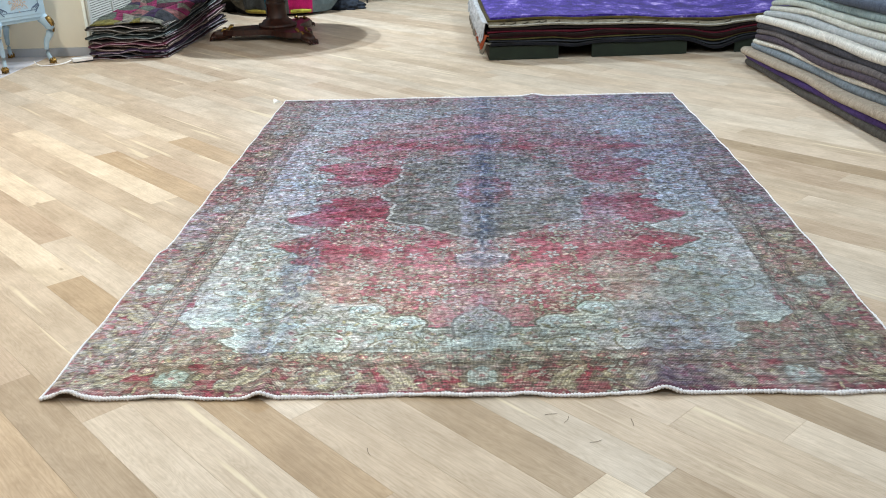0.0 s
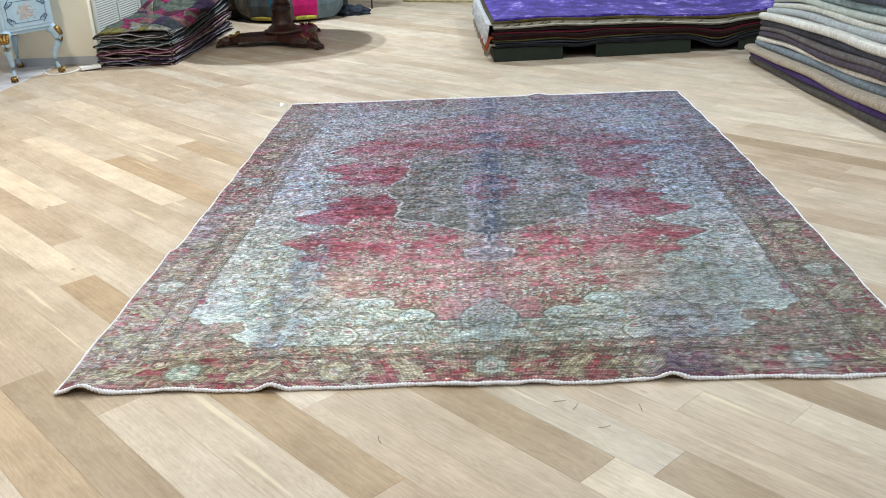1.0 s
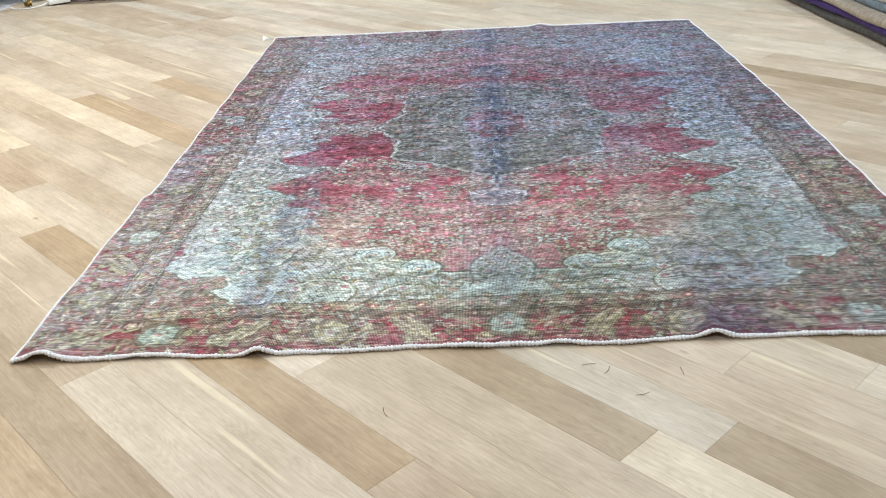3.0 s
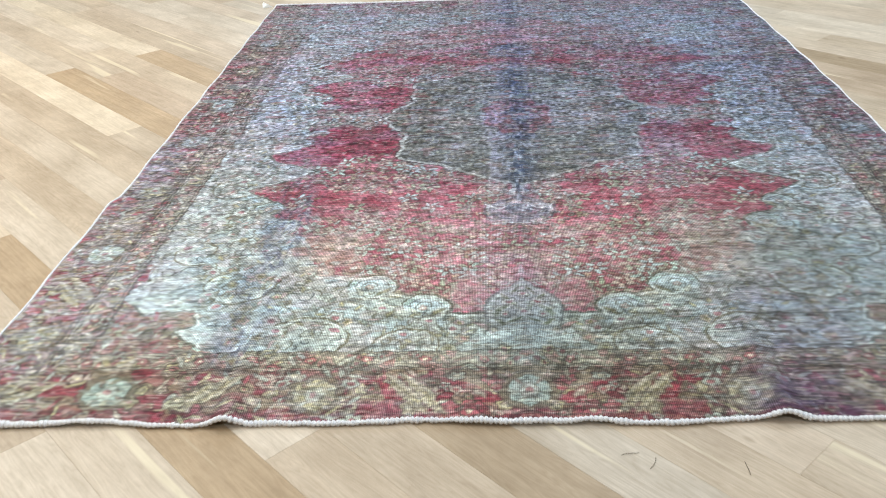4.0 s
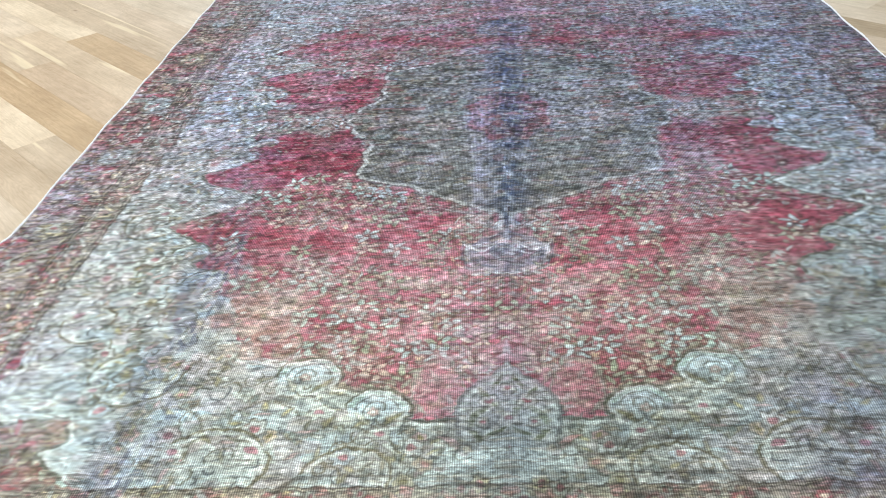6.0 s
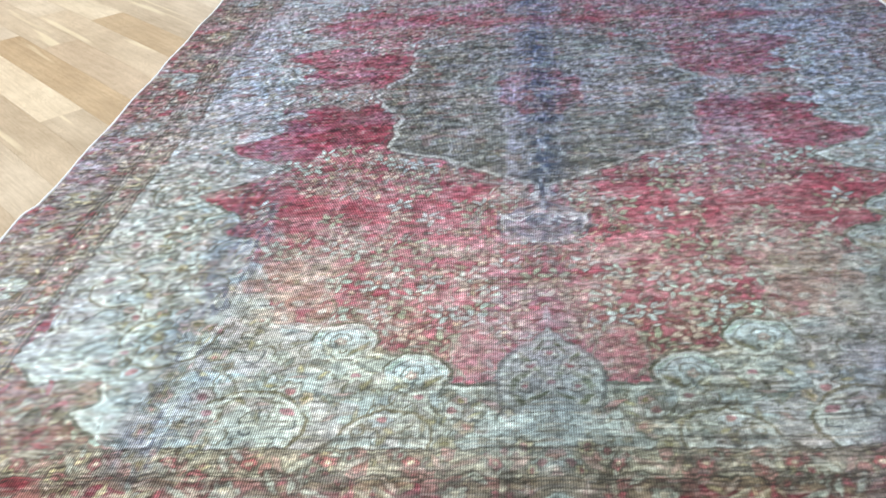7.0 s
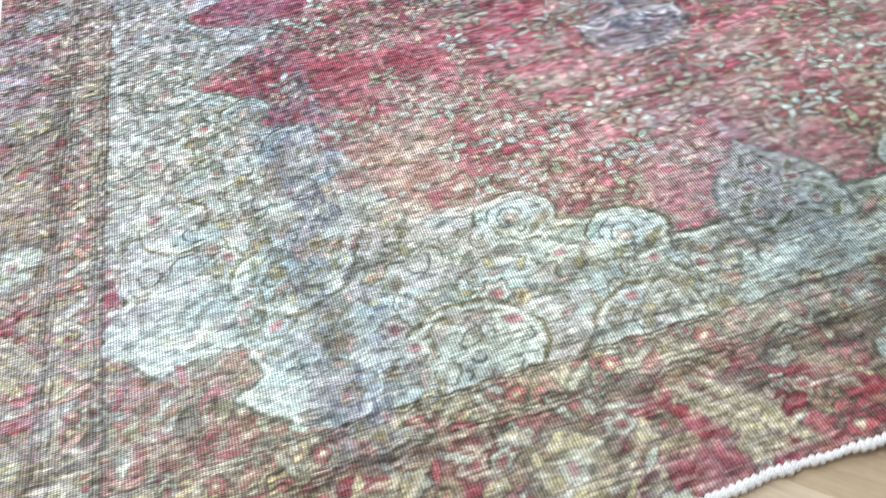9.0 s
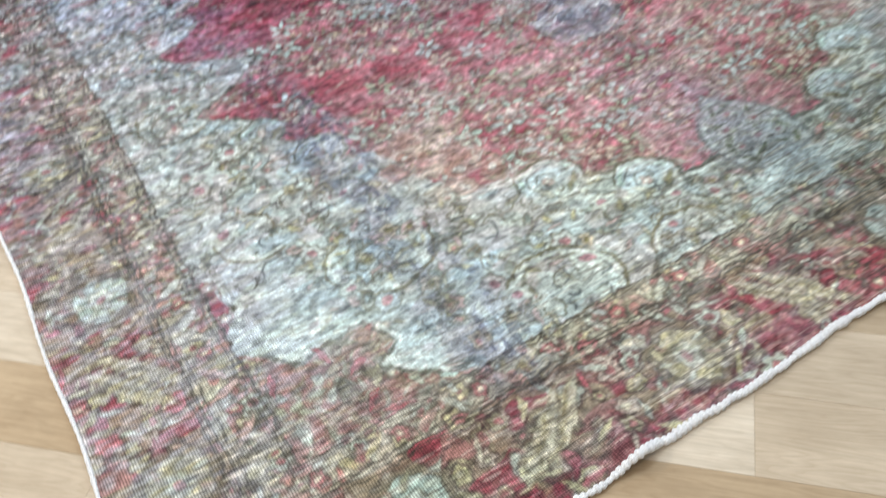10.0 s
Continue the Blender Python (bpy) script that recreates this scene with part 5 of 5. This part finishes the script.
def draped_rug():
    d = thing("draped_rug", "patchwork rug in grey, teal and magenta draped over a round pile", "rug", pose(-2.12, 8.55, 0))
    R = 0.80
    CORE = fabric("dark_core_wool", (30, 29, 31), (48, 45, 46), 200, 9)
    part("core", lathe(bmesh.new(), ((0.60, 0.0), (0.63, 0.05), (0.64, 1.0), (0.56, 1.05)), 40, Matrix.Translation((-0.08, -0.06, 0))), CORE, d, "dark pile underneath")
    # second dark body, added to fill the gap left of the drape
    part("core", lathe(bmesh.new(), ((0.50, 0.0), (0.53, 0.05), (0.54, 0.86), (0.46, 0.92)), 36, Matrix.Translation((-0.66, 0.22, 0))), CORE, d, "dark pile underneath")
    strips = (("mottled_cream", (112, 106, 94), (58, 55, 50), 210, 234), ("grey", (78, 82, 85), (58, 60, 63), 234, 256), ("teal", (28, 92, 110), (20, 70, 90), 256, 263), ("dark_grey", (74, 76, 78), (96, 96, 96), 263, 275),
              ("magenta", (196, 34, 112), (158, 22, 84), 275, 294), ("blue_grey", (110, 124, 130), (84, 98, 104), 294, 318))
    bm = bmesh.new()
    cols = [[bm.verts.new((-0.66 + (0.575 + 0.012 * math.sin(0.4 * a)) * math.cos(radians(a)), 0.22 + (0.575 + 0.012 * math.sin(0.4 * a)) * math.sin(radians(a)), z)) for z in np.linspace(0.10 + 0.03 * math.sin(0.1 * a), 0.95, 10)] for a in np.linspace(205, 318, 30)]
    for p, r_ in zip(cols, cols[1:]):
        for i in range(9):
            bm.faces.new((p[i], r_[i], r_[i + 1], p[i + 1]))
    ex = bmesh.ops.extrude_face_region(bm, geom=bm.faces[:])
    for v in ex["geom"]:
        if isinstance(v, bmesh.types.BMVert):
            v.co.x, v.co.y = -0.66 + (v.co.x + 0.66) * 0.98, 0.22 + (v.co.y - 0.22) * 0.98
    part("strip", bm, fabric("drape_dark_mottle", (92, 86, 72), (38, 36, 36), 220, 9), d, "dark mottled olive-brown woven strip", smooth=True)
    for n, c1, c2, a0, a1 in strips:
        bm = bmesh.new()
        cols = []
        for a in np.linspace(a0, a1, 10):
            r = R + 0.012 * math.sin(a * 0.35)
            z0 = 0.03 + 0.10 * max(0, (240 - a) / 22) ** 2 + 0.12 * max(0, (a - 305) / 13) ** 2
            cols.append([bm.verts.new((r * math.cos(radians(a)) * (1 - 0.07 * max(0, (0.16 - z)) / 0.16), r * math.sin(radians(a)) * (1 - 0.07 * max(0, (0.16 - z)) / 0.16), z)) for z in np.linspace(z0, 1.06, 14)])
        for p, r_ in zip(cols, cols[1:]):
            for i in range(13):
                bm.faces.new((p[i], r_[i], r_[i + 1], p[i + 1]))
        ex = bmesh.ops.extrude_face_region(bm, geom=bm.faces[:])
        for v in ex["geom"]:
            if isinstance(v, bmesh.types.BMVert):
                v.co.x *= 0.985
                v.co.y *= 0.985
        st = part("strip", bm, fabric("drape_" + n, c1, c2, 220, 10, stretch=(1, 1, 0.35)), d, "%s woven strip" % n.replace("_", " "))
        if n in ("grey", "magenta"):
            bm = bmesh.new()
            tube(bm, [((R + 0.004) * 0.955 * math.cos(radians(a)), (R + 0.004) * 0.955 * math.sin(radians(a)), 0.055 + 0.10 * max(0, (240 - a) / 22) ** 2) for a in np.linspace(a0 + 1, a1 - 1, 10)], 0.022, 8)
            part("hem", bm, fabric("hem_" + n, (150, 130, 50) if n == "grey" else (176, 176, 70), (110, 96, 40), 220, 20), st, "yellow hem", smooth=True)


def cloth_stand():
    d = thing("clothes_stand", "low metal stand hung with dark brown and navy cloth", "stand", pose(-1.58, 8.75, 0))
    iron = painted("dark_iron", (48, 46, 46), 0.5, 0.2, 20)
    for x in (-0.22, -0.02, 0.28):
        part("leg", tube(bmesh.new(), [(x, 0.0, 0), (x + 0.01, 0, 0.6)], 0.011, 8), iron, d)
    for n, x0, x1, z0, c1, c2 in (("brown", -0.30, 0.16, 0.22, (74, 62, 52), (48, 40, 34)), ("navy", 0.14, 0.42, 0.26, (40, 42, 66), (26, 28, 44))):
        bm = bmesh.new()
        cols = [[bm.verts.new((x, -0.06 + 0.03 * math.sin(22 * x) - 0.03 * (0.9 - z), z + 0.02 * math.sin(13 * x) * (0.9 - z))) for z in np.linspace(z0, 0.9, 10)] for x in np.linspace(x0, x1, 22)]
        for p, r in zip(cols, cols[1:]):
            for i in range(9):
                bm.faces.new((p[i], r[i], r[i + 1], p[i + 1]))
        ex = bmesh.ops.extrude_face_region(bm, geom=bm.faces[:])
        for v in ex["geom"]:
            if isinstance(v, bmesh.types.BMVert):
                v.co.y += 0.012
        part("cloth", bm, fabric("cloth_" + n, c1, c2, 260, 9), d, "%s hanging cloth" % n, smooth=True)
    e = thing("cloth_heap", "crumpled dark blue-grey cloth lying on the floor", "cloth", pose(-1.50, 8.30, 0) @ Matrix.Diagonal((0.75, 0.75, 0.8, 1)))
    bm = bmesh.new()
    bmesh.ops.create_icosphere(bm, subdivisions=4, radius=1)
    for v in bm.verts:
        k = 1 + 0.35 * (noise.noise(v.co * 2.3) + 0.6 * noise.noise(v.co * 6))
        v.co = Vector((v.co.x * 0.28 * k, v.co.y * 0.17 * k, max(0, v.co.z * 0.10 * k + 0.03)))
    part("heap", bm, fabric("heap_cloth", (62, 70, 84), (34, 34, 38), 240, 14), e, smooth=True)


SAG = 1.83


def waves(x, y, k):
    """Height of layer k on the pallet: it sags between the boards and ripples."""
    f = math.exp(-((x - SAG) / 0.17) ** 2)
    f = f + 0.30 * math.exp(-((x - 0.70) / 0.13) ** 2)
    return -0.075 * f * (1 - k / 10) ** 1.1 - 0.022 * math.exp(-((x - 1.75) / 0.5) ** 2) * (k / 9) + 0.012 * math.sin(2.6 * x + 0.4) * (k / 9) + 0.004 * math.sin(9 * x + 1.3 * k) + 0.006 * math.sin(4 * y + k)


def pallet_pile():
    base = pose(0.105, 5.03, 0, 0, 0, 3.2)
    p = thing("pallet", "faded green painted wooden pallet under a pile of rugs", "pallet", base)
    for x0, x1 in ((0.0, 0.56), (0.83, 1.60), (1.99, 2.75)):
        b = part("side_board", boxed(x0, x1, 0, 0.024, 0.004, 0.112, bevel=0.003), GREEN, p, "faded dark green board")
        part("end_block", boxed(x1 - 0.06, x1, 0.026, 0.12, 0.0, 0.11, bevel=0.003), GREEN, b)
    for y0 in (0.9, 1.9):
        part("bearer", boxed(0.0, 2.75, y0, y0 + 0.1, 0.0, 0.112, bevel=0.003), PALLET_WOOD, p)
    part("side_board", boxed(-0.002, 0.022, 0.03, 2.0, 0.004, 0.112, bevel=0.003), PALLET_WOOD, p, "dark side board")
    specs = (("navy", (40, 42, 52), (26, 26, 30), 0.021, "dark navy"), ("slate", (60, 62, 70), (34, 34, 38), 0.021, "dark slate"), ("olive", (58, 50, 34), (34, 30, 24), 0.020, "dark olive"),
             ("maroon", (74, 24, 36), (44, 18, 26), 0.021, "dark maroon"), ("brown", (52, 30, 28), (34, 22, 22), 0.021, "dark brown"), ("crimson", (90, 24, 40), (50, 20, 28), 0.020, "deep crimson"), ("black", (32, 26, 28), (52, 36, 36), 0.020, "black-brown"),
             ("cream", (206, 200, 182), (168, 160, 142), 0.046, "cream scroll-bordered"), ("gold", (120, 104, 54), (60, 52, 38), 0.016, "dark gold"), ("purple", (86, 58, 168), (150, 122, 214), 0.018, "mottled bright purple"))
    z = 0.116
    for k, (n, c1, c2, th, word) in enumerate(specs):
        e = thing("stacked_rug", "%s rug lying flat in a pile on a pallet" % word, "rug", base @ pose(0, 0, z), "rugs piled on the pallet")
        x0, x1, y0, y1 = 0.01 - 0.012 * (k % 3), 2.85, -0.012 + 0.010 * ((k * 7) % 4), 2.0
        bm = bmesh.new()
        nx, ny = 96, 14
        g = [[bm.verts.new((x, y, waves(x, y, k))) for x in np.linspace(x0, x1, nx)] for y in np.linspace(y0, y1, ny)]
        fs = [bm.faces.new((g[j][i], g[j][i + 1], g[j + 1][i + 1], g[j + 1][i])) for j in range(ny - 1) for i in range(nx - 1)]
        ex = bmesh.ops.extrude_face_region(bm, geom=fs)
        for v in ex["geom"]:
            if isinstance(v, bmesh.types.BMVert):
                v.co.z += th * 0.92
        if n == "purple":
            m = purple_plush()
        else:
            m = fabric("pallet_" + n, tuple(int(v * 0.8) for v in c1), tuple(int(v * 0.8) for v in c2), 260, 10)
        part("sheet", bm, m, e)
        if n in ("cream", "crimson", "olive", "slate"):
            cord = {"cream": (206, 204, 196), "crimson": (104, 26, 44), "olive": (88, 82, 48), "slate": (70, 74, 84)}[n]
            part("selvedge", tube(bmesh.new(), [(x, y0 - 0.002, waves(x, y0, k) + th * 0.3) for x in np.linspace(x0, x1, 90)], 0.006, 6), fabric("cord_" + n, cord, tuple(int(v * 0.8) for v in cord), 260, 20), e, smooth=True)
        if n == "cream":
            bm = bmesh.new()
            q = random.Random(5)
            x = 0.12
            while x < 2.6:
                zc = waves(x, y0, k) + th * 0.5
                tube(bm, [(x + 0.020 * a * math.cos(a * 1.3), y0 - 0.002, zc + 0.013 * math.sin(a * 1.9)) for a in np.linspace(0, 3.4, 12)], 0.0034, 5)
                x += 0.05 + 0.06 * q.random() + (0.16 if q.random() < 0.3 else 0)
            part("scroll_border", bm, fabric("dark_scroll_wool", (84, 76, 62), (60, 54, 46), 260, 20), e, "dark scrolled border figures")
        if n in ("cream", "maroon", "navy"):
            fr = {"cream": (214, 216, 222), "maroon": (176, 84, 52), "navy": (150, 142, 130)}[n]
            bm = bmesh.new()
            q = random.Random(k)
            for i in range(320 if n == "cream" else 110):
                y = 0.02 + (1.9 if n != "maroon" else 0.75) * q.random() ** 1.2
                l = (0.13 if n == "cream" else 0.09) * (0.6 + 0.6 * q.random())
                zz = waves(x0, y, k) + th * 0.6
                tube(bm, [(x0 + 0.01, y, zz), (x0 - 0.03 - 0.02 * q.random(), y + 0.03 * (q.random() - 0.5), zz + 0.010), (x0 - 0.05 - 0.03 * q.random(), y + 0.05 * (q.random() - 0.5), zz - l)], [0.009, 0.011, 0.005], 5)
            part("fringe", bm, fabric("fringe_" + n, fr, tuple(int(v * 0.8) for v in fr), 200, 30), e, "%s knotted fringe" % {"cream": "white", "maroon": "rust orange", "navy": "grey"}[n])
        z += th * 0.97
    # darker folded rugs behind
    for k in range(3):
        e = thing("folded_rug", "dark plum folded rug on the back of a rug pile", "rug", base @ pose(2.8, 1.55 + 0.04 * k, z - 0.005 + 0.05 * k, 0, 0, 90), "rugs folded at the back of the pallet")
        part("fold", folded(0.9, 2.75, 0.05, lambda f, k=k: 0.012 * math.sin(6 * f + k), 0.02, 0, 40, 60 + k), fabric("plum_wool_%d" % k, ((40, 24, 44), (30, 26, 34), (54, 30, 50))[k], (22, 18, 24), 240, 10), e, smooth=True)


def purple_plush():
    m, nt, b = material("purple_plush", 0.8, 0, 0.3)
    v = mapped(nt, (1.0, 0.8, 1))
    big = noisy(nt, v, 5.5, 10, 0.82)
    fine = noisy(nt, v, 160, 3, 0.7)
    c = ramp(nt, big, [(0.38, srgb(34, 20, 92)), (0.50, srgb(60, 40, 142)), (0.56, srgb(96, 74, 180)), (0.62, srgb(186, 168, 228))])
    nt.links.new(blend(nt, "MULTIPLY", 0.8, c, ramp(nt, fine, [(0.3, (0.6, 0.6, 0.6)), (0.7, (1.25, 1.25, 1.25))])), b.inputs["Base Color"])
    b.inputs["Sheen Weight"].default_value = 0.08
    bumped(nt, b, fine, 0.6, 0.004)
    return m


def folded_pile():
    tones = (((92, 88, 84), (64, 60, 58), "dark grey-brown"), ((74, 52, 108), (54, 36, 84), "purple"), ((184, 170, 154), (148, 134, 120), "beige"), ((136, 146, 156), (98, 106, 116), "blue-grey"), ((226, 220, 208), (190, 182, 172), "thin cream"),
             ((92, 80, 92), (54, 46, 58), "dark mauve"), ((120, 112, 112), (72, 66, 68), "grey-brown"), ((74, 72, 82), (42, 42, 48), "charcoal"), ((228, 224, 216), (188, 184, 180), "thick cream"), ((190, 194, 197), (156, 160, 164), "light grey"),
             ((214, 212, 203), (182, 180, 172), "off-white"), ((194, 198, 190), (160, 166, 160), "pale stone"), ((150, 166, 168), (116, 132, 136), "teal-grey"), ((84, 92, 108), (58, 64, 78), "slate blue"))
    tips = (0.0, 0.0, -0.02, 0.05, 0.06, 0.05, 0.06, 0.07, 0.06, 0.11, 0.14, 0.15, 0.17, 0.16)
    thick = (0.048, 0.034, 0.044, 0.044, 0.028, 0.034, 0.034, 0.042, 0.048, 0.040, 0.036, 0.036, 0.044, 0.052)
    z = 0.0
    for k, (c1, c2, word) in enumerate(tones):
        g = z
        e = thing("folded_rug", "%s folded plush rug in a pile" % word, "rug", pose(2.01 + tips[k], 4.68 - 0.35 * tips[k], z, 0, 0, 0) @ Matrix.Diagonal((1, -1, 1, 1)), "folded plush rugs in a pile")
        wave = lambda f, g=g, k=k: g * 0.30 * f + 0.050 * math.sin(4.4 * f + 0.2) * (k / 13) + 0.014 * math.sin(9 * f + 0.5) * (0.3 + k / 13) + 0.004 * math.sin(14 * f + k)
        part("fold", folded(1.15 - tips[k], 2.75, thick[k] * 1.06, wave, 0.24, 0.30, 60, 90 + k), fabric("plush_%s" % word.replace(" ", "_").replace("-", "_"), c1, c2, 130, 22, stretch=(1, 2.2, 1)), e, smooth=True)
        z += thick[k] * 0.97
    e = thing("folded_rug", "second slate plush rug bunched on top of a pile", "rug", pose(2.62, 3.6, z + 0.10) @ Matrix.Diagonal((1, -1, 1, 1)), "folded plush rugs in a pile")
    part("fold", folded(0.6, 1.6, 0.06, lambda f: 0.03 * f, 0.1, 0.2, 30, 120), fabric("plush_dark_slate", (74, 80, 92), (54, 58, 70), 190, 16), e, smooth=True)


def loose_bits():
    t = thing("paper_tag", "small white folded paper tag by the rug corner", "tag", pose(-1.385, 3.79, 0, 0, 0, -60) @ Matrix.Diagonal((1.7, 1.5, 0.9, 1)))
    bm = bmesh.new()
    a = [bm.verts.new(c) for c in ((-0.035, 0, 0.001), (0.03, -0.02, 0.001), (0.03, 0.0, 0.022), (-0.03, 0.004, 0.014), (0.03, 0.02, 0.001))]
    bm.faces.new((a[0], a[1], a[2], a[3]))
    bm.faces.new((a[3], a[2], a[4]))
    bm.faces.new((a[0], a[3], a[4]))
    bm.faces.new((a[0], a[4], a[1]))
    bm.faces.new((a[1], a[4], a[2]))
    part("card", bm, painted("white_card", (250, 250, 250), 0.6, 0.02), t)
    q = random.Random(8)
    lint = painted("dark_thread", (104, 90, 76), 0.8, 0.2)
    for x, y, r in ((0.20, -0.07, 20), (0.24, -0.095, 60), (0.42, -0.11, 80), (0.31, -0.20, 10), (-0.30, -0.24, 100)):
        e = thing("thread", "short dark loose thread on the oak floor", "thread", pose(x, y, 0.001, 0, 0, r), "threads on the floor")
        part("strand", tube(bmesh.new(), [(0.012 * i - 0.02, 0.004 * math.sin(i + r), 0.0006) for i in range(4)], 0.0006, 4), lint, e)
    e = thing("flat_rug", "thin mottled beige rug with a yellow bound edge", "rug", pose(-0.95, 9.3, 0, 0, 0, -24))
    part("pile", boxed(0, 1.6, 0, 1.6, 0, 0.010, bevel=0.003), fabric("beige_wool", (196, 184, 160), (160, 146, 122), 200, 9), e)
    part("edge", tube(bmesh.new(), [(0.02 * i - 0.01, -0.006, 0.007 + 0.002 * math.sin(i)) for i in range(81)], 0.008, 6), fabric("yellow_edge_wool", (176, 156, 84), (120, 104, 60), 200, 20), e, "yellow bound edge", smooth=True)
    e = thing("stool", "black metal stool in the shade behind the rug pile", "stool", pose(-3.22, 7.92, 0))
    for k in range(4):
        a = math.pi / 4 + k * math.pi / 2
        part("leg", tube(bmesh.new(), [(0.2 * math.cos(a), 0.2 * math.sin(a), 0), (0.14 * math.cos(a), 0.14 * math.sin(a), 0.48)], 0.012, 8), PORT, e)
    part("seat", lathe(bmesh.new(), ((0.17, 0.48), (0.19, 0.50), (0.19, 0.53), (0.16, 0.55)), 24), PORT, e)


painted_cabinet()
wall_vent()
wall_plate()
adaptor()
stack_by_wall()
pedestal_table()
draped_rug()
cloth_stand()
pallet_pile()
folded_pile()
loose_bits()
# ---- floor boards, laid at 45 degrees ----
BOARD_W, BOARD_L, GAP = 0.203 / math.sqrt(2), 1.90, 0.0002


def board_mesh(length):
    """A board with eased edges, its length along x."""
    e, h = 0.0005, 0.02
    hx, hy = length / 2 - GAP / 2, BOARD_W / 2 - GAP / 2
    vs = [(sx * hx, sy * hy, -h) for sx, sy in ((-1, -1), (1, -1), (1, 1), (-1, 1))]
    vs += [(sx * hx, sy * hy, -e) for sx, sy in ((-1, -1), (1, -1), (1, 1), (-1, 1))]
    vs += [(sx * (hx - e), sy * (hy - e), 0) for sx, sy in ((-1, -1), (1, -1), (1, 1), (-1, 1))]
    fs = [(8, 9, 10, 11)] + [(i + k, (i + 1) % 4 + k, (i + 1) % 4 + 4 + k, i + 4 + k) for k in (0, 4) for i in range(4)]
    m = bpy.data.meshes.new("plank")
    m.from_pydata(vs, [], fs)
    m.materials.append(OAK)
    return m


TONES = ((212, 197, 178), (208, 191, 171), (204, 187, 166), (214, 200, 182), (200, 182, 160), (196, 176, 154), (209, 196, 179))
DARK_TONE, LIGHT_TONE, TAN_TONE = (176, 156, 131), (226, 211, 189), (190, 166, 136)
q = np.random.RandomState(5)
shared = board_mesh(BOARD_L)
turn45 = Matrix.Rotation(radians(-45), 4, "Z")
# strips whose joint is known: strip number, joint's place along the strip (x - y), tone before and after it
KNOWN = {-1: (0.656, DARK_TONE, LIGHT_TONE), 0: (0.818, TONES[6], DARK_TONE), 3: (1.005, TONES[0], TONES[3]), 4: (0.35, TONES[1], DARK_TONE),
         -4: (-2.495, LIGHT_TONE, TAN_TONE), 1: (-3.31, LIGHT_TONE, TONES[2]), -2: (-3.911, LIGHT_TONE, TONES[4]), -3: (-3.143, TONES[5], TONES[3]),
         2: (-4.73, TONES[3], TAN_TONE), 5: (-4.666, LIGHT_TONE, TAN_TONE), -6: (-1.049, TONES[4], TONES[3]), -7: (-1.6, TONES[5], DARK_TONE),
         -8: (-2.2, TONES[4], TAN_TONE), -5: (-1.75, TONES[2], TONES[0]), 19: (-1.508, TONES[3], DARK_TONE), 6: (-3.6, TONES[4], TONES[2])}
DIAG = BOARD_L * math.sqrt(2)
for k in range(-46, 84):
    s_mid = -0.02 + 0.203 * (k + 0.5)
    start = KNOWN[k][0] if k in KNOWN else q.rand() * DIAG
    for j in range(-8, 8):
        d_mid = start + DIAG * (j + 0.5)
        cx, cy = (s_mid + d_mid) / 2, (s_mid - d_mid) / 2
        if not (-5.9 < cx < 5.9 and -4.9 < cy < 11.9):
            continue
        tone = TONES[q.randint(len(TONES))]
        if k in KNOWN and j in (-1, 0):
            tone = KNOWN[k][1 + (j == 0)]
        lit = 1 + 0.10 * (q.rand() - 0.5)
        colour = (*[c * lit * w for c, w in zip(srgb(*tone), (0.99, 0.99, 1.025))], 1)
        o = bpy.data.objects.new("plank", shared)
        scene.collection.objects.link(o)
        o.matrix_basis = Matrix.Translation((cx, cy, 0)) @ turn45
        o.color = colour
        o.parent = floor
